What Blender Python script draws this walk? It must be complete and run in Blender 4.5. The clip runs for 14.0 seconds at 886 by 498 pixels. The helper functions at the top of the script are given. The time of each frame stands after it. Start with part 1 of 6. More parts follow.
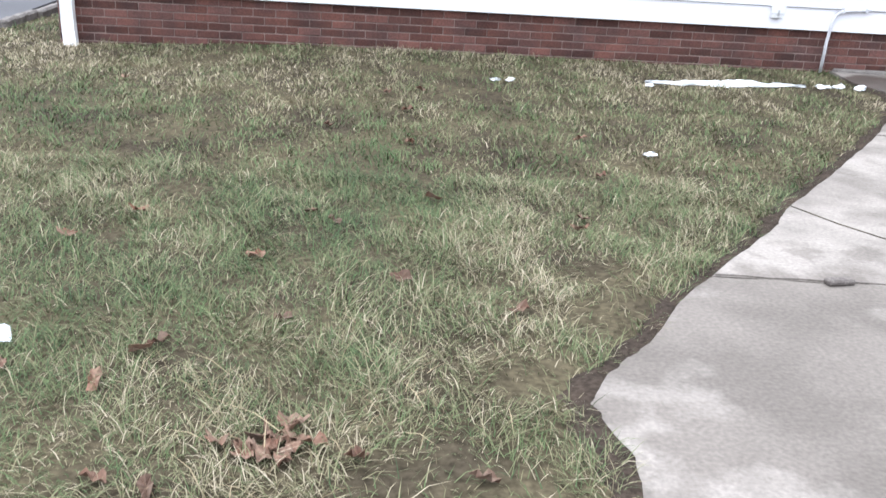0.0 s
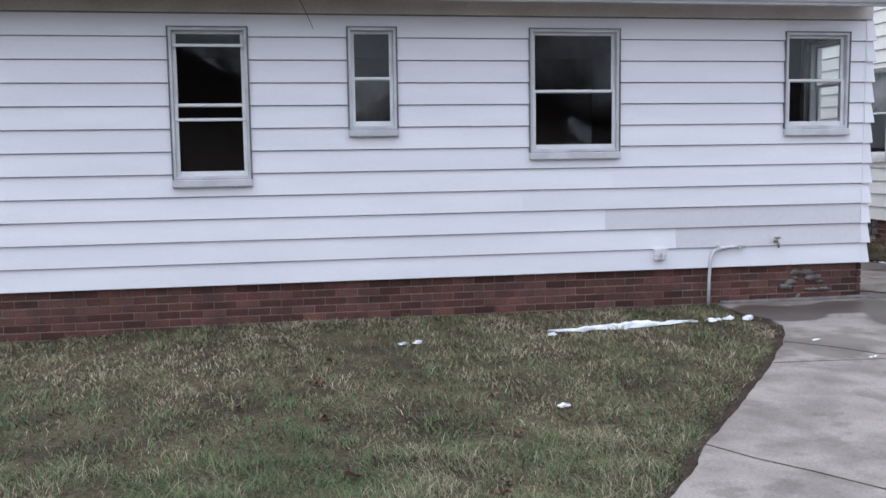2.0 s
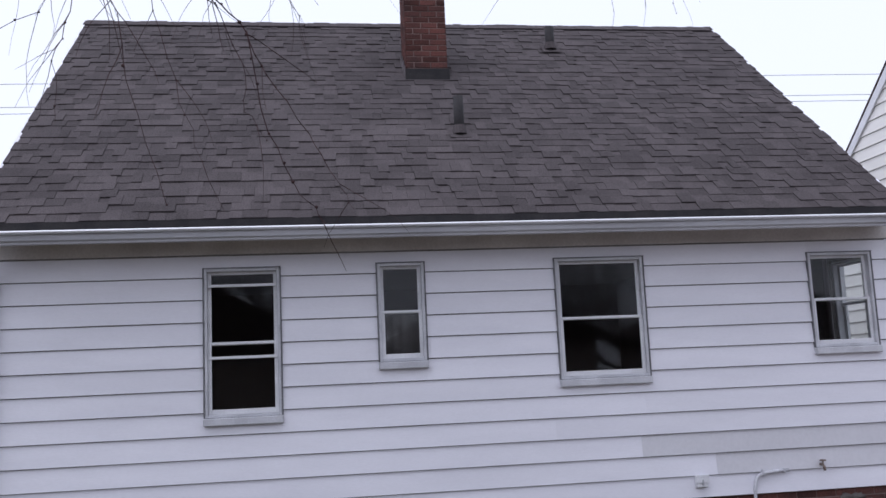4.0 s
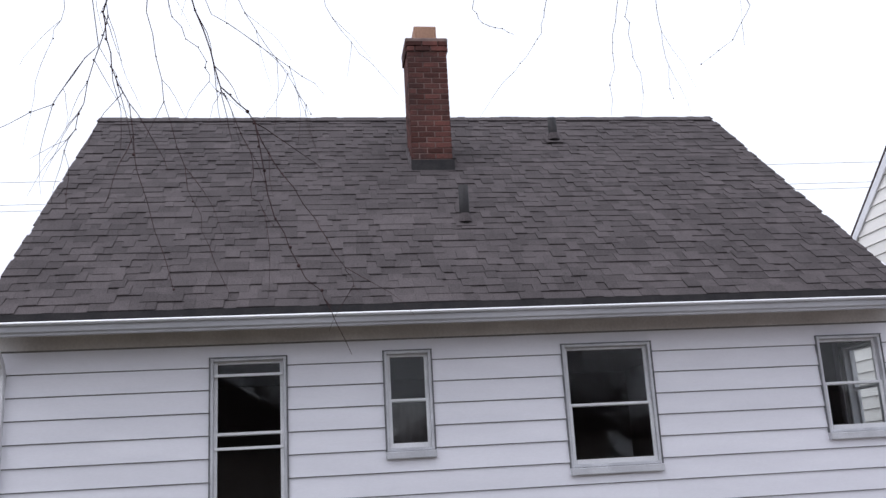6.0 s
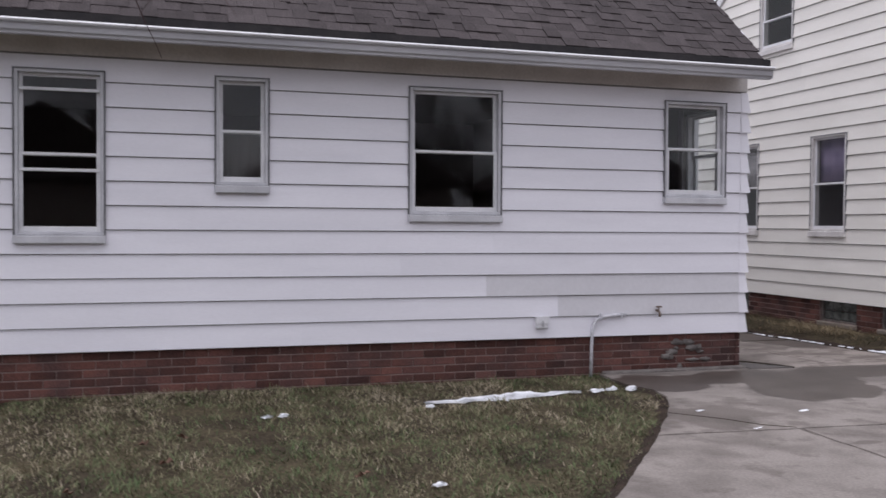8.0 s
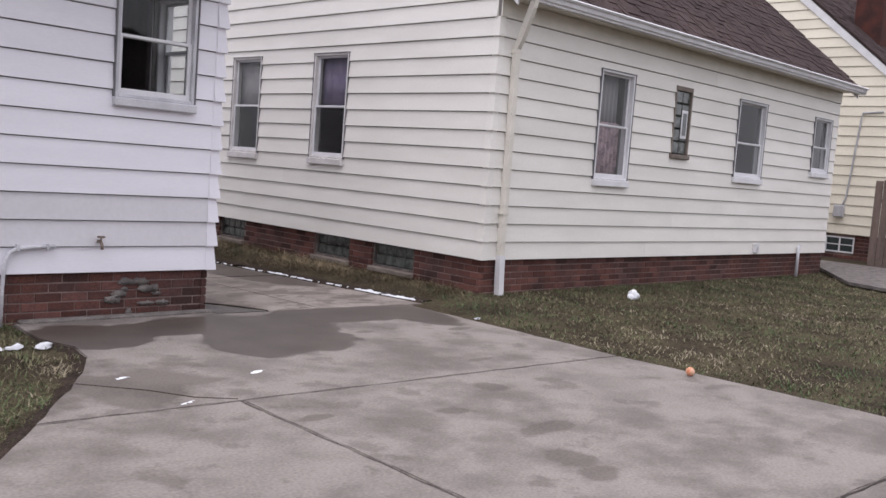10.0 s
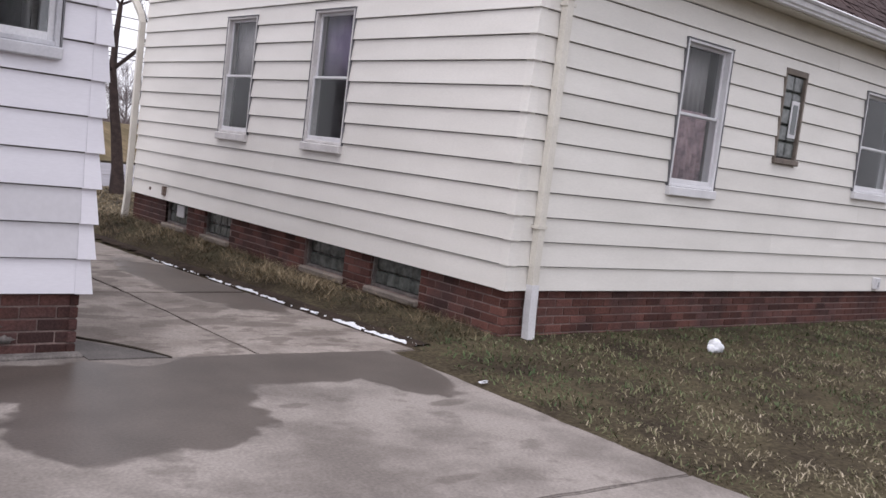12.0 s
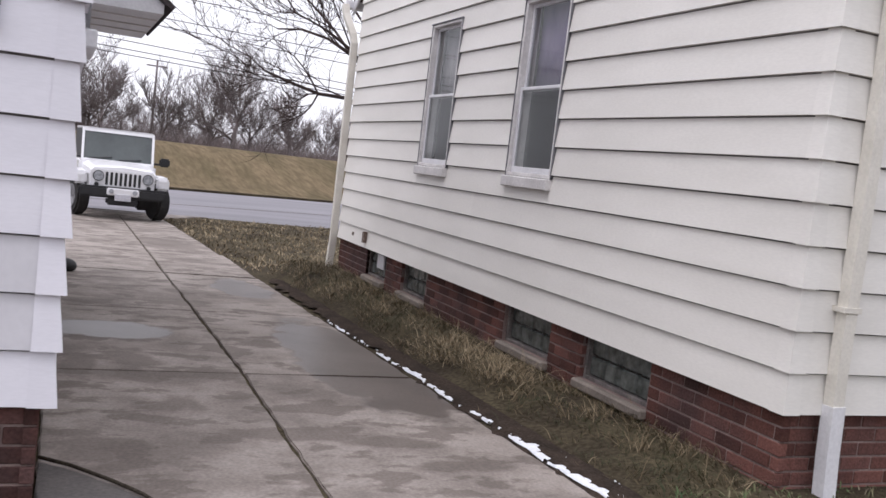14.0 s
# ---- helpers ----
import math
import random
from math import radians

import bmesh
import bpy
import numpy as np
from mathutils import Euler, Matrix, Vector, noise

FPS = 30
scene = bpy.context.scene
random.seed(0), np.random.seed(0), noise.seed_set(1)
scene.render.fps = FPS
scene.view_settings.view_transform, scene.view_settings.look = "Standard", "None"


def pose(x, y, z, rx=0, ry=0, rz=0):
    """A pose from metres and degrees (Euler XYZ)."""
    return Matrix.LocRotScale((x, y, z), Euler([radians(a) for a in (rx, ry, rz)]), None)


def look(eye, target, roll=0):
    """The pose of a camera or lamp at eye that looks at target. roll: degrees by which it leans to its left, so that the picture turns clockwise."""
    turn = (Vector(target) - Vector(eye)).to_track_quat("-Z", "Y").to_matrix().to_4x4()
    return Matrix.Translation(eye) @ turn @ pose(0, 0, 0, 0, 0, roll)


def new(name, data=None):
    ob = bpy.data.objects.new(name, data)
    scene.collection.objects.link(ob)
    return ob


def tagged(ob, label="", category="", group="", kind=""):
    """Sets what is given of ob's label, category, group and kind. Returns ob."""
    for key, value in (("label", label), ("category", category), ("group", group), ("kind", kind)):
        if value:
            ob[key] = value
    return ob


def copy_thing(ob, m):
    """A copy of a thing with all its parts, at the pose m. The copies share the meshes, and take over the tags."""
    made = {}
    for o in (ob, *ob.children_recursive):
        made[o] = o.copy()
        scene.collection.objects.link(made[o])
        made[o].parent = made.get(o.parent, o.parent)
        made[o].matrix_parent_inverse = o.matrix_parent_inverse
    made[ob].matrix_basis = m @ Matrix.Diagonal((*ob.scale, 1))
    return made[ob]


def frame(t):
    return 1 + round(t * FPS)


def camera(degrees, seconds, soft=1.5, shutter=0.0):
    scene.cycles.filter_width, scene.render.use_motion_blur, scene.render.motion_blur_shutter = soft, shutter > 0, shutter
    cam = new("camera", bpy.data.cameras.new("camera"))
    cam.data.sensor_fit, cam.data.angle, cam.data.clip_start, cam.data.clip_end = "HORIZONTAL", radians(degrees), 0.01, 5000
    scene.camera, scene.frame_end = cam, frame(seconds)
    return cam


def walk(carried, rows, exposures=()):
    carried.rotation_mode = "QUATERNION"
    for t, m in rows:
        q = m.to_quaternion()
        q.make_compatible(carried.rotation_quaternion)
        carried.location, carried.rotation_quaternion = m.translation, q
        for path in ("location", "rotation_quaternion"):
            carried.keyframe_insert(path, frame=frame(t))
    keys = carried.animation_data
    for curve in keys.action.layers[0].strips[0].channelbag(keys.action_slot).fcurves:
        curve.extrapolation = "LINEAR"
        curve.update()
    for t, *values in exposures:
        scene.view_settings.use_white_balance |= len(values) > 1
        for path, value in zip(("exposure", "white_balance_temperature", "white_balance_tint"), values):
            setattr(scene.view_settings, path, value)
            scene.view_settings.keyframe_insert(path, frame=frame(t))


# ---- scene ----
cam = camera(51.1, 14.0, shutter=0.2)
PATH = [
    (0, (0.249, -0.548, 1.442), (0.391, 1.306, 0.706), 3.7),
    (0.5, (0.257, -0.533, 1.457), (0.451, 1.368, 0.867), 3.0),
    (1, (0.257, -0.549, 1.489), (0.528, 1.384, 1.051), 1.7),
    (1.5, (0.25, -0.557, 1.495), (0.58, 1.392, 1.192), 0.2),
    (2, (0.233, -0.552, 1.532), (0.566, 1.409, 1.326), -0.8),
    (2.5, (0.21, -0.556, 1.562), (0.546, 1.414, 1.504), -1.5),
    (3, (0.229, -0.578, 1.568), (0.509, 1.402, 1.622), -2.2),
    (3.2, (0.211, -0.573, 1.592), (0.493, 1.403, 1.716), -2.3),
    (5.3, (0.206, -0.607, 1.543), (0.498, 1.34, 1.893), -2.8),
    (5.5, (0.217, -0.616, 1.538), (0.504, 1.327, 1.916), -2.9),
    (6, (0.22, -0.596, 1.52), (0.495, 1.327, 1.995), -3.2),
    (6.5, (0.215, -0.628, 1.505), (0.486, 1.3, 1.961), -2.8),
    (7, (0.205, -0.587, 1.459), (0.467, 1.372, 1.762), -2.3),
    (7.1, (0.204, -0.574, 1.451), (0.465, 1.392, 1.709), -1.9),
    (7.5, (0.233, -0.419, 1.398), (0.498, 1.563, 1.454), -2.3),
    (7.8, (0.342, -0.183, 1.411), (0.846, 1.752, 1.383), -1.2),
    (8, (0.395, -0.11, 1.427), (0.976, 1.803, 1.376), 0.4),
    (8.5, (0.561, 0.145, 1.428), (1.598, 1.845, 1.246), 3.9),
    (9, (0.981, 0.478, 1.398), (2.38, 1.898, 1.24), 4.8),
    (9.2, (1.156, 0.6, 1.389), (2.562, 2.013, 1.216), 3.9),
    (11.3, (3.362, 2.171, 1.346), (4.759, 3.594, 1.179), 6.9),
    (11.5, (3.615, 2.351, 1.349), (4.969, 3.811, 1.16), 7.1),
    (12, (4.187, 2.73, 1.368), (5.485, 4.241, 1.178), 6.9),
    (12.5, (4.676, 3.14, 1.351), (5.853, 4.748, 1.175), 7.5),
    (13, (5.194, 3.563, 1.368), (6.22, 5.274, 1.22), 6.8),
    (13.5, (5.616, 4.082, 1.362), (6.498, 5.87, 1.194), 6.7),
    (14, (6.065, 4.574, 1.35), (6.844, 6.409, 1.185), 6.8),
]
EXPOSURES = [
    (0.0, 1.60, 6000, 8), (0.5, 1.45, 5950, 6), (1.0, 1.12, 5930, 6), (1.5, 0.88, 5900, 8), (2.0, 0.57, 5780, 11), (2.5, 0.28, 5780, 16), (3.0, 0.04, 5760, 18), (3.2, 0.04, 5760, 18),
    (5.3, 0.25, 6020, 15), (6.0, 0.33, 6070, 14), (6.5, 0.35, 6070, 14), (7.0, 0.35, 6120, 16), (7.5, 0.06, 6180, 18), (8.0, 0.08, 6300, 18), (8.5, 0.18, 6400, 18), (9.0, 0.32, 6400, 18), (9.2, 0.32, 6400, 18),
    (11.3, 0.36, 6380, 19), (12.0, 0.38, 6380, 18), (13.0, 0.36, 6350, 17), (14.0, 0.40, 6350, 17)]
walk(cam, [(t, look(eye, target, roll)) for t, eye, target, roll in PATH], EXPOSURES)


# ---- world, sun and exposure ----
world = bpy.data.worlds.new("overcast")
scene.world = world
world.use_nodes = True
wn, wl = world.node_tree.nodes, world.node_tree.links
wn.clear()
sky = wn.new("ShaderNodeTexSky")
sky.sky_type = "NISHITA"
sky.sun_disc = False
sky.sun_elevation, sky.sun_rotation = radians(71), radians(253)
sky.air_density, sky.dust_density, sky.ozone_density = 1.0, 5.0, 1.0
grey = wn.new("ShaderNodeHueSaturation")
grey.inputs["Saturation"].default_value = 0.22
back = wn.new("ShaderNodeBackground")
back.inputs["Strength"].default_value = 0.15
wout = wn.new("ShaderNodeOutputWorld")
wl.new(sky.outputs[0], grey.inputs["Color"])
cloud = wn.new("ShaderNodeMix")
cloud.data_type = "RGBA"
cloud.inputs[0].default_value = 0.7
cloud.inputs[7].default_value = (7.4, 7.6, 7.9, 1)
wl.new(grey.outputs[0], cloud.inputs[6])
wl.new(cloud.outputs[2], back.inputs[0])
wl.new(back.outputs[0], wout.inputs[0])
sun = new("sun", bpy.data.lights.new("sun", "SUN"))
sun.data.energy, sun.data.angle, sun.data.color = 0.8, radians(60), (1.0, 0.98, 0.97)
sun.matrix_world = look((0, 0, 30), (10, 3, 0))


# ---- materials ----
def mat(name, c1, c2=None, scale=3.0, fine=45.0, rough=0.7, bump=0.15, metallic=0.0, rnd=0.0, contrast=0.25, spec=0.4, stretch=(1, 1, 1), thr=(0.35, 0.65)):
    """A procedural surface: two colours in broad patches, a fine grain, and a little relief."""
    m = bpy.data.materials.new(name)
    m.use_nodes = True
    n, l = m.node_tree.nodes, m.node_tree.links
    bsdf = n["Principled BSDF"]
    c2 = c2 or tuple(v * 0.8 for v in c1)
    geo = n.new("ShaderNodeNewGeometry")
    mp = n.new("ShaderNodeMapping")
    mp.inputs["Scale"].default_value = stretch
    l.new(geo.outputs["Position"], mp.inputs[0])
    big, small = n.new("ShaderNodeTexNoise"), n.new("ShaderNodeTexNoise")
    big.inputs["Scale"].default_value, big.inputs["Detail"].default_value = scale, 5
    small.inputs["Scale"].default_value, small.inputs["Detail"].default_value = fine, 4
    for t in (big, small):
        l.new(mp.outputs[0], t.inputs["Vector"])
    ramp = n.new("ShaderNodeMapRange")
    ramp.inputs[1].default_value, ramp.inputs[2].default_value = thr
    l.new(big.outputs[0], ramp.inputs[0])
    mix = n.new("ShaderNodeMix")
    mix.data_type = "RGBA"
    mix.inputs[6].default_value, mix.inputs[7].default_value = (*c1, 1), (*c2, 1)
    l.new(ramp.outputs[0], mix.inputs[0])
    grain = n.new("ShaderNodeMapRange")
    grain.inputs[1].default_value, grain.inputs[2].default_value = 0.3, 0.7
    grain.inputs[3].default_value, grain.inputs[4].default_value = 1 - contrast, 1 + contrast * 0.6
    l.new(small.outputs[0], grain.inputs[0])
    value = grain.outputs[0]
    if rnd:
        info, vary, times = n.new("ShaderNodeObjectInfo"), n.new("ShaderNodeMapRange"), n.new("ShaderNodeMath")
        vary.inputs[3].default_value, vary.inputs[4].default_value = 1 - rnd, 1 + rnd * 0.7
        times.operation = "MULTIPLY"
        l.new(info.outputs["Random"], vary.inputs[0])
        l.new(value, times.inputs[0])
        l.new(vary.outputs[0], times.inputs[1])
        value = times.outputs[0]
    hsv = n.new("ShaderNodeHueSaturation")
    l.new(mix.outputs[2], hsv.inputs["Color"])
    l.new(value, hsv.inputs["Value"])
    l.new(hsv.outputs[0], bsdf.inputs["Base Color"])
    bsdf.inputs["Roughness"].default_value, bsdf.inputs["Metallic"].default_value = rough, metallic
    bsdf.inputs["Specular IOR Level"].default_value = spec
    if bump:
        b = n.new("ShaderNodeBump")
        b.inputs["Strength"].default_value, b.inputs["Distance"].default_value = bump, 0.01
        l.new(small.outputs[0], b.inputs["Height"])
        l.new(b.outputs[0], bsdf.inputs["Normal"])
    return m


def glass_mat(name, tint=(0.93, 0.94, 0.94), gloss=0.1):
    """Thin window glass: mostly clear, with a mirror sheen."""
    m = bpy.data.materials.new(name)
    m.use_nodes = True
    n, l = m.node_tree.nodes, m.node_tree.links
    n.clear()
    out, mixer = n.new("ShaderNodeOutputMaterial"), n.new("ShaderNodeMixShader")
    clear, shine, fres = n.new("ShaderNodeBsdfTransparent"), n.new("ShaderNodeBsdfGlossy"), n.new("ShaderNodeLayerWeight")
    power, fac = n.new("ShaderNodeMath"), n.new("ShaderNodeMath")
    clear.inputs[0].default_value = (*tint, 1)
    shine.inputs["Roughness"].default_value = 0.02
    fres.inputs[0].default_value = 0.5
    power.operation, fac.operation = "POWER", "MULTIPLY_ADD"
    power.inputs[1].default_value = 5.0
    fac.inputs[1].default_value, fac.inputs[2].default_value = 0.7, 0.022
    l.new(fres.outputs["Facing"], power.inputs[0])
    l.new(power.outputs[0], fac.inputs[0])
    l.new(fac.outputs[0], mixer.inputs[0])
    l.new(clear.outputs[0], mixer.inputs[1])
    l.new(shine.outputs[0], mixer.inputs[2])
    l.new(mixer.outputs[0], out.inputs[0])
    return m


def stain_mat(name, c1, c2, wet, spots, rough=0.85, thr=(0.4, 0.62), wet_rough=0.40, streak=(1, 1, 1), blotch=(0.54, 0.60, 0.5), damp=()):
    """Concrete with blotches, and wet patches in the given ellipses (x, y, rx, ry)."""
    m = mat(name, c1, c2, scale=2.2, fine=60, rough=rough, bump=0.10, contrast=0.20, spec=0.3, thr=thr)
    n, l = m.node_tree.nodes, m.node_tree.links
    bsdf = n["Principled BSDF"]
    old = bsdf.inputs["Base Color"].links[0].from_socket
    geo = n.new("ShaderNodeNewGeometry")
    warp = n.new("ShaderNodeTexNoise")
    warp.inputs["Scale"].default_value, warp.inputs["Detail"].default_value = 3.4, 7
    l.new(geo.outputs["Position"], warp.inputs["Vector"])

    def patches(ellipses, amount):
        """How far a place lies inside ragged ellipses, 0 to 1."""
        total = None
        for x, y, rx, ry in ellipses:
            mp = n.new("ShaderNodeMapping")
            mp.inputs["Location"].default_value = (-x / rx, -y / ry, 0)
            mp.inputs["Scale"].default_value = (1 / rx, 1 / ry, 0)
            l.new(geo.outputs["Position"], mp.inputs[0])
            ln = n.new("ShaderNodeVectorMath")
            ln.operation = "LENGTH"
            l.new(mp.outputs[0], ln.inputs[0])
            inv = n.new("ShaderNodeMapRange")
            inv.inputs[1].default_value, inv.inputs[2].default_value = 0.0, 2.0
            inv.inputs[3].default_value, inv.inputs[4].default_value = 1.0, 0.0
            l.new(ln.outputs["Value"], inv.inputs[0])
            if total is None:
                total = inv.outputs[0]
            else:
                mx = n.new("ShaderNodeMath")
                mx.operation = "MAXIMUM"
                l.new(total, mx.inputs[0])
                l.new(inv.outputs[0], mx.inputs[1])
                total = mx.outputs[0]
        add = n.new("ShaderNodeMath")
        add.operation = "MULTIPLY_ADD"
        add.inputs[1].default_value = amount
        l.new(warp.outputs[0], add.inputs[0])
        l.new(total, add.inputs[2])
        lim = n.new("ShaderNodeMapRange")
        lim.inputs[1].default_value, lim.inputs[2].default_value = 0.47 + amount * 0.5, 0.53 + amount * 0.5
        l.new(add.outputs[0], lim.inputs[0])
        return lim

    edge = patches(spots, 0.5)
    dull = patches(damp, 1.5) if damp else None
    if dull:
        dull.inputs[1].default_value, dull.inputs[2].default_value, dull.inputs[4].default_value = 1.13, 1.36, 0.6
    # dark footmarks and smears
    blot = n.new("ShaderNodeTexNoise")
    blot.inputs["Scale"].default_value, blot.inputs["Detail"].default_value = 3.0, 10
    blot.inputs["Roughness"].default_value = 0.6
    smear_map = n.new("ShaderNodeMapping")
    smear_map.inputs["Scale"].default_value = streak
    l.new(geo.outputs["Position"], smear_map.inputs[0])
    l.new(smear_map.outputs[0], blot.inputs["Vector"])
    br = n.new("ShaderNodeMapRange")
    br.inputs[1].default_value, br.inputs[2].default_value, br.inputs[4].default_value = blotch
    l.new(blot.outputs[0], br.inputs[0])
    wide = n.new("ShaderNodeTexNoise")
    wide.inputs["Scale"].default_value, wide.inputs["Detail"].default_value = 0.55, 8
    wide.inputs["Roughness"].default_value = 0.72
    l.new(geo.outputs["Position"], wide.inputs["Vector"])
    wr = n.new("ShaderNodeMapRange")
    wr.inputs[1].default_value, wr.inputs[2].default_value = 0.46, 0.60
    wr.inputs[4].default_value = 0.40
    l.new(wide.outputs[0], wr.inputs[0])
    most = None
    for socket in [br.outputs[0], wr.outputs[0]] + ([dull.outputs[0]] if dull else []):
        mx = n.new("ShaderNodeMath")
        mx.operation = "MAXIMUM"
        l.new(most.outputs[0] if most else edge.outputs[0], mx.inputs[0])
        l.new(socket, mx.inputs[1])
        most = mx
    mix = n.new("ShaderNodeMix")
    mix.data_type, mix.blend_type = "RGBA", "MULTIPLY"
    mix.inputs[7].default_value = (*wet, 1)
    l.new(most.outputs[0], mix.inputs[0])
    l.new(old, mix.inputs[6])
    l.new(mix.outputs[2], bsdf.inputs["Base Color"])
    rr = n.new("ShaderNodeMapRange")
    rr.inputs[3].default_value, rr.inputs[4].default_value = rough, wet_rough
    l.new(edge.outputs[0], rr.inputs[0])
    l.new(rr.outputs[0], bsdf.inputs["Roughness"])
    return m


def grass_mat(name, stops):
    """Blades coloured by their own tint value, from green to straw."""
    m = bpy.data.materials.new(name)
    m.use_nodes = True
    n, l = m.node_tree.nodes, m.node_tree.links
    bsdf = n["Principled BSDF"]
    at, ramp = n.new("ShaderNodeAttribute"), n.new("ShaderNodeValToRGB")
    at.attribute_name = "tint"
    ramp.color_ramp.elements[0].position, ramp.color_ramp.elements[1].position = stops[0][0], stops[-1][0]
    ramp.color_ramp.elements[0].color, ramp.color_ramp.elements[1].color = (*stops[0][1], 1), (*stops[-1][1], 1)
    for p, c in stops[1:-1]:
        ramp.color_ramp.elements.new(p).color = (*c, 1)
    l.new(at.outputs["Fac"], ramp.inputs[0])
    l.new(ramp.outputs[0], bsdf.inputs["Base Color"])
    bsdf.inputs["Roughness"].default_value = 0.65
    bsdf.inputs["Specular IOR Level"].default_value = 0.2
    return m


SIDING_A = mat("white_siding", (0.80, 0.79, 0.84), (0.75, 0.74, 0.79), scale=0.9, fine=30, rough=0.55, bump=0.03, rnd=0.03, contrast=0.03, stretch=(1, 1, 5))
SIDING_PATCH = mat("greyed_siding", (0.62, 0.61, 0.64), (0.66, 0.65, 0.68), scale=1.2, fine=30, rough=0.6, bump=0.03, rnd=0.03, contrast=0.04)
SIDING_B = mat("cream_siding", (0.80, 0.78, 0.735), (0.73, 0.71, 0.665), scale=0.9, fine=30, rough=0.55, bump=0.03, rnd=0.04, contrast=0.04, stretch=(1, 1, 4))
SIDING_C = mat("yellowed_siding", (0.80, 0.755, 0.635), (0.74, 0.695, 0.58), scale=0.9, fine=30, rough=0.55, bump=0.03, rnd=0.04, contrast=0.04)
TRIM = mat("white_trim", (0.76, 0.76, 0.78), (0.66, 0.66, 0.68), scale=4, fine=60, rough=0.45, bump=0.04, contrast=0.08)
WORN_TRIM = mat("worn_white_trim", (0.70, 0.68, 0.67), (0.58, 0.56, 0.55), scale=5, fine=60, rough=0.5, bump=0.05, contrast=0.12)
CASING = mat("storm_casing", (0.60, 0.60, 0.63), (0.48, 0.48, 0.51), scale=5, fine=60, rough=0.45, bump=0.04, contrast=0.08)
DARK_TRIM = mat("dark_channel", (0.20, 0.20, 0.21), (0.13, 0.13, 0.14), scale=6, fine=60, rough=0.6, bump=0.05, contrast=0.15)
GREY_TRIM = mat("grey_trim", (0.50, 0.50, 0.52), (0.38, 0.38, 0.40), scale=6, fine=60, rough=0.5, bump=0.05, contrast=0.1)
CREAM_TRIM = mat("cream_trim", (0.76, 0.73, 0.66), (0.68, 0.65, 0.58), scale=4, fine=60, rough=0.5, bump=0.04, contrast=0.08)
# white gutter greyed for shade and dirt; its rolled lip whitened as a sky highlight
GUTTER = mat("shaded_white_gutter", (0.54, 0.54, 0.57), (0.44, 0.44, 0.47), scale=2.5, fine=50, rough=0.35, bump=0.03, contrast=0.06, stretch=(0.3, 1, 1))
SKYLIT_LIP = mat("skylit_rolled_lip", (0.82, 0.82, 0.85), (0.76, 0.76, 0.79), scale=3, fine=50, rough=0.25, bump=0.02, contrast=0.04, spec=0.7)
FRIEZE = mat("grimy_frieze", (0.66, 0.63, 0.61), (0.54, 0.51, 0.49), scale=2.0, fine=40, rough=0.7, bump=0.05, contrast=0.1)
BRICK = mat("red_brick", (0.150, 0.066, 0.054), (0.085, 0.048, 0.045), scale=3.2, fine=80, rough=0.9, bump=0.4, rnd=0.45, contrast=0.3, spec=0.2)
BRICK_DARK = mat("chimney_brick", (0.130, 0.050, 0.041), (0.070, 0.036, 0.033), scale=3.5, fine=80, rough=0.9, bump=0.35, rnd=0.45, contrast=0.3, spec=0.2)
MORTAR = mat("mortar", (0.29, 0.215, 0.195), (0.17, 0.13, 0.12), scale=4, fine=90, rough=0.95, bump=0.3, contrast=0.25, spec=0.1)
MORTAR_DARK = mat("sooty_mortar", (0.27, 0.19, 0.17), (0.12, 0.09, 0.085), scale=4, fine=90, rough=0.95, bump=0.3, contrast=0.25, spec=0.1)
SHINGLE = mat("charcoal_shingle", (0.094, 0.081, 0.083), (0.074, 0.064, 0.066), scale=1.4, fine=110, rough=0.95, bump=0.6, rnd=0.22, contrast=0.5, spec=0.15)
SHINGLE_B = mat("brown_shingle", (0.080, 0.056, 0.055), (0.058, 0.042, 0.042), scale=1.0, fine=180, rough=0.95, bump=0.5, rnd=0.15, contrast=0.4, spec=0.15)
ASPHALT = mat("asphalt", (0.085, 0.083, 0.095), (0.065, 0.063, 0.072), scale=1.0, fine=120, rough=0.85, bump=0.3, contrast=0.3)
ROAD = mat("worn_road", (0.22, 0.21, 0.23), (0.17, 0.165, 0.18), scale=0.4, fine=20, rough=0.8, bump=0.1, contrast=0.1, stretch=(0.4, 2, 1))
SOIL = mat("soil", (0.046, 0.037, 0.027), (0.086, 0.072, 0.046), scale=1.6, fine=35, rough=1.0, bump=0.8, contrast=0.5, spec=0.05)
SOIL_BARE = mat("bare_soil", (0.060, 0.045, 0.036), (0.038, 0.030, 0.025), scale=6, fine=60, rough=1.0, bump=0.9, contrast=0.45, spec=0.05)
HILL = mat("dormant_turf", (0.165, 0.126, 0.078), (0.105, 0.085, 0.050), scale=0.35, fine=3, rough=1.0, bump=0.5, contrast=0.3, spec=0.05, stretch=(1.6, 0.25, 0.5))
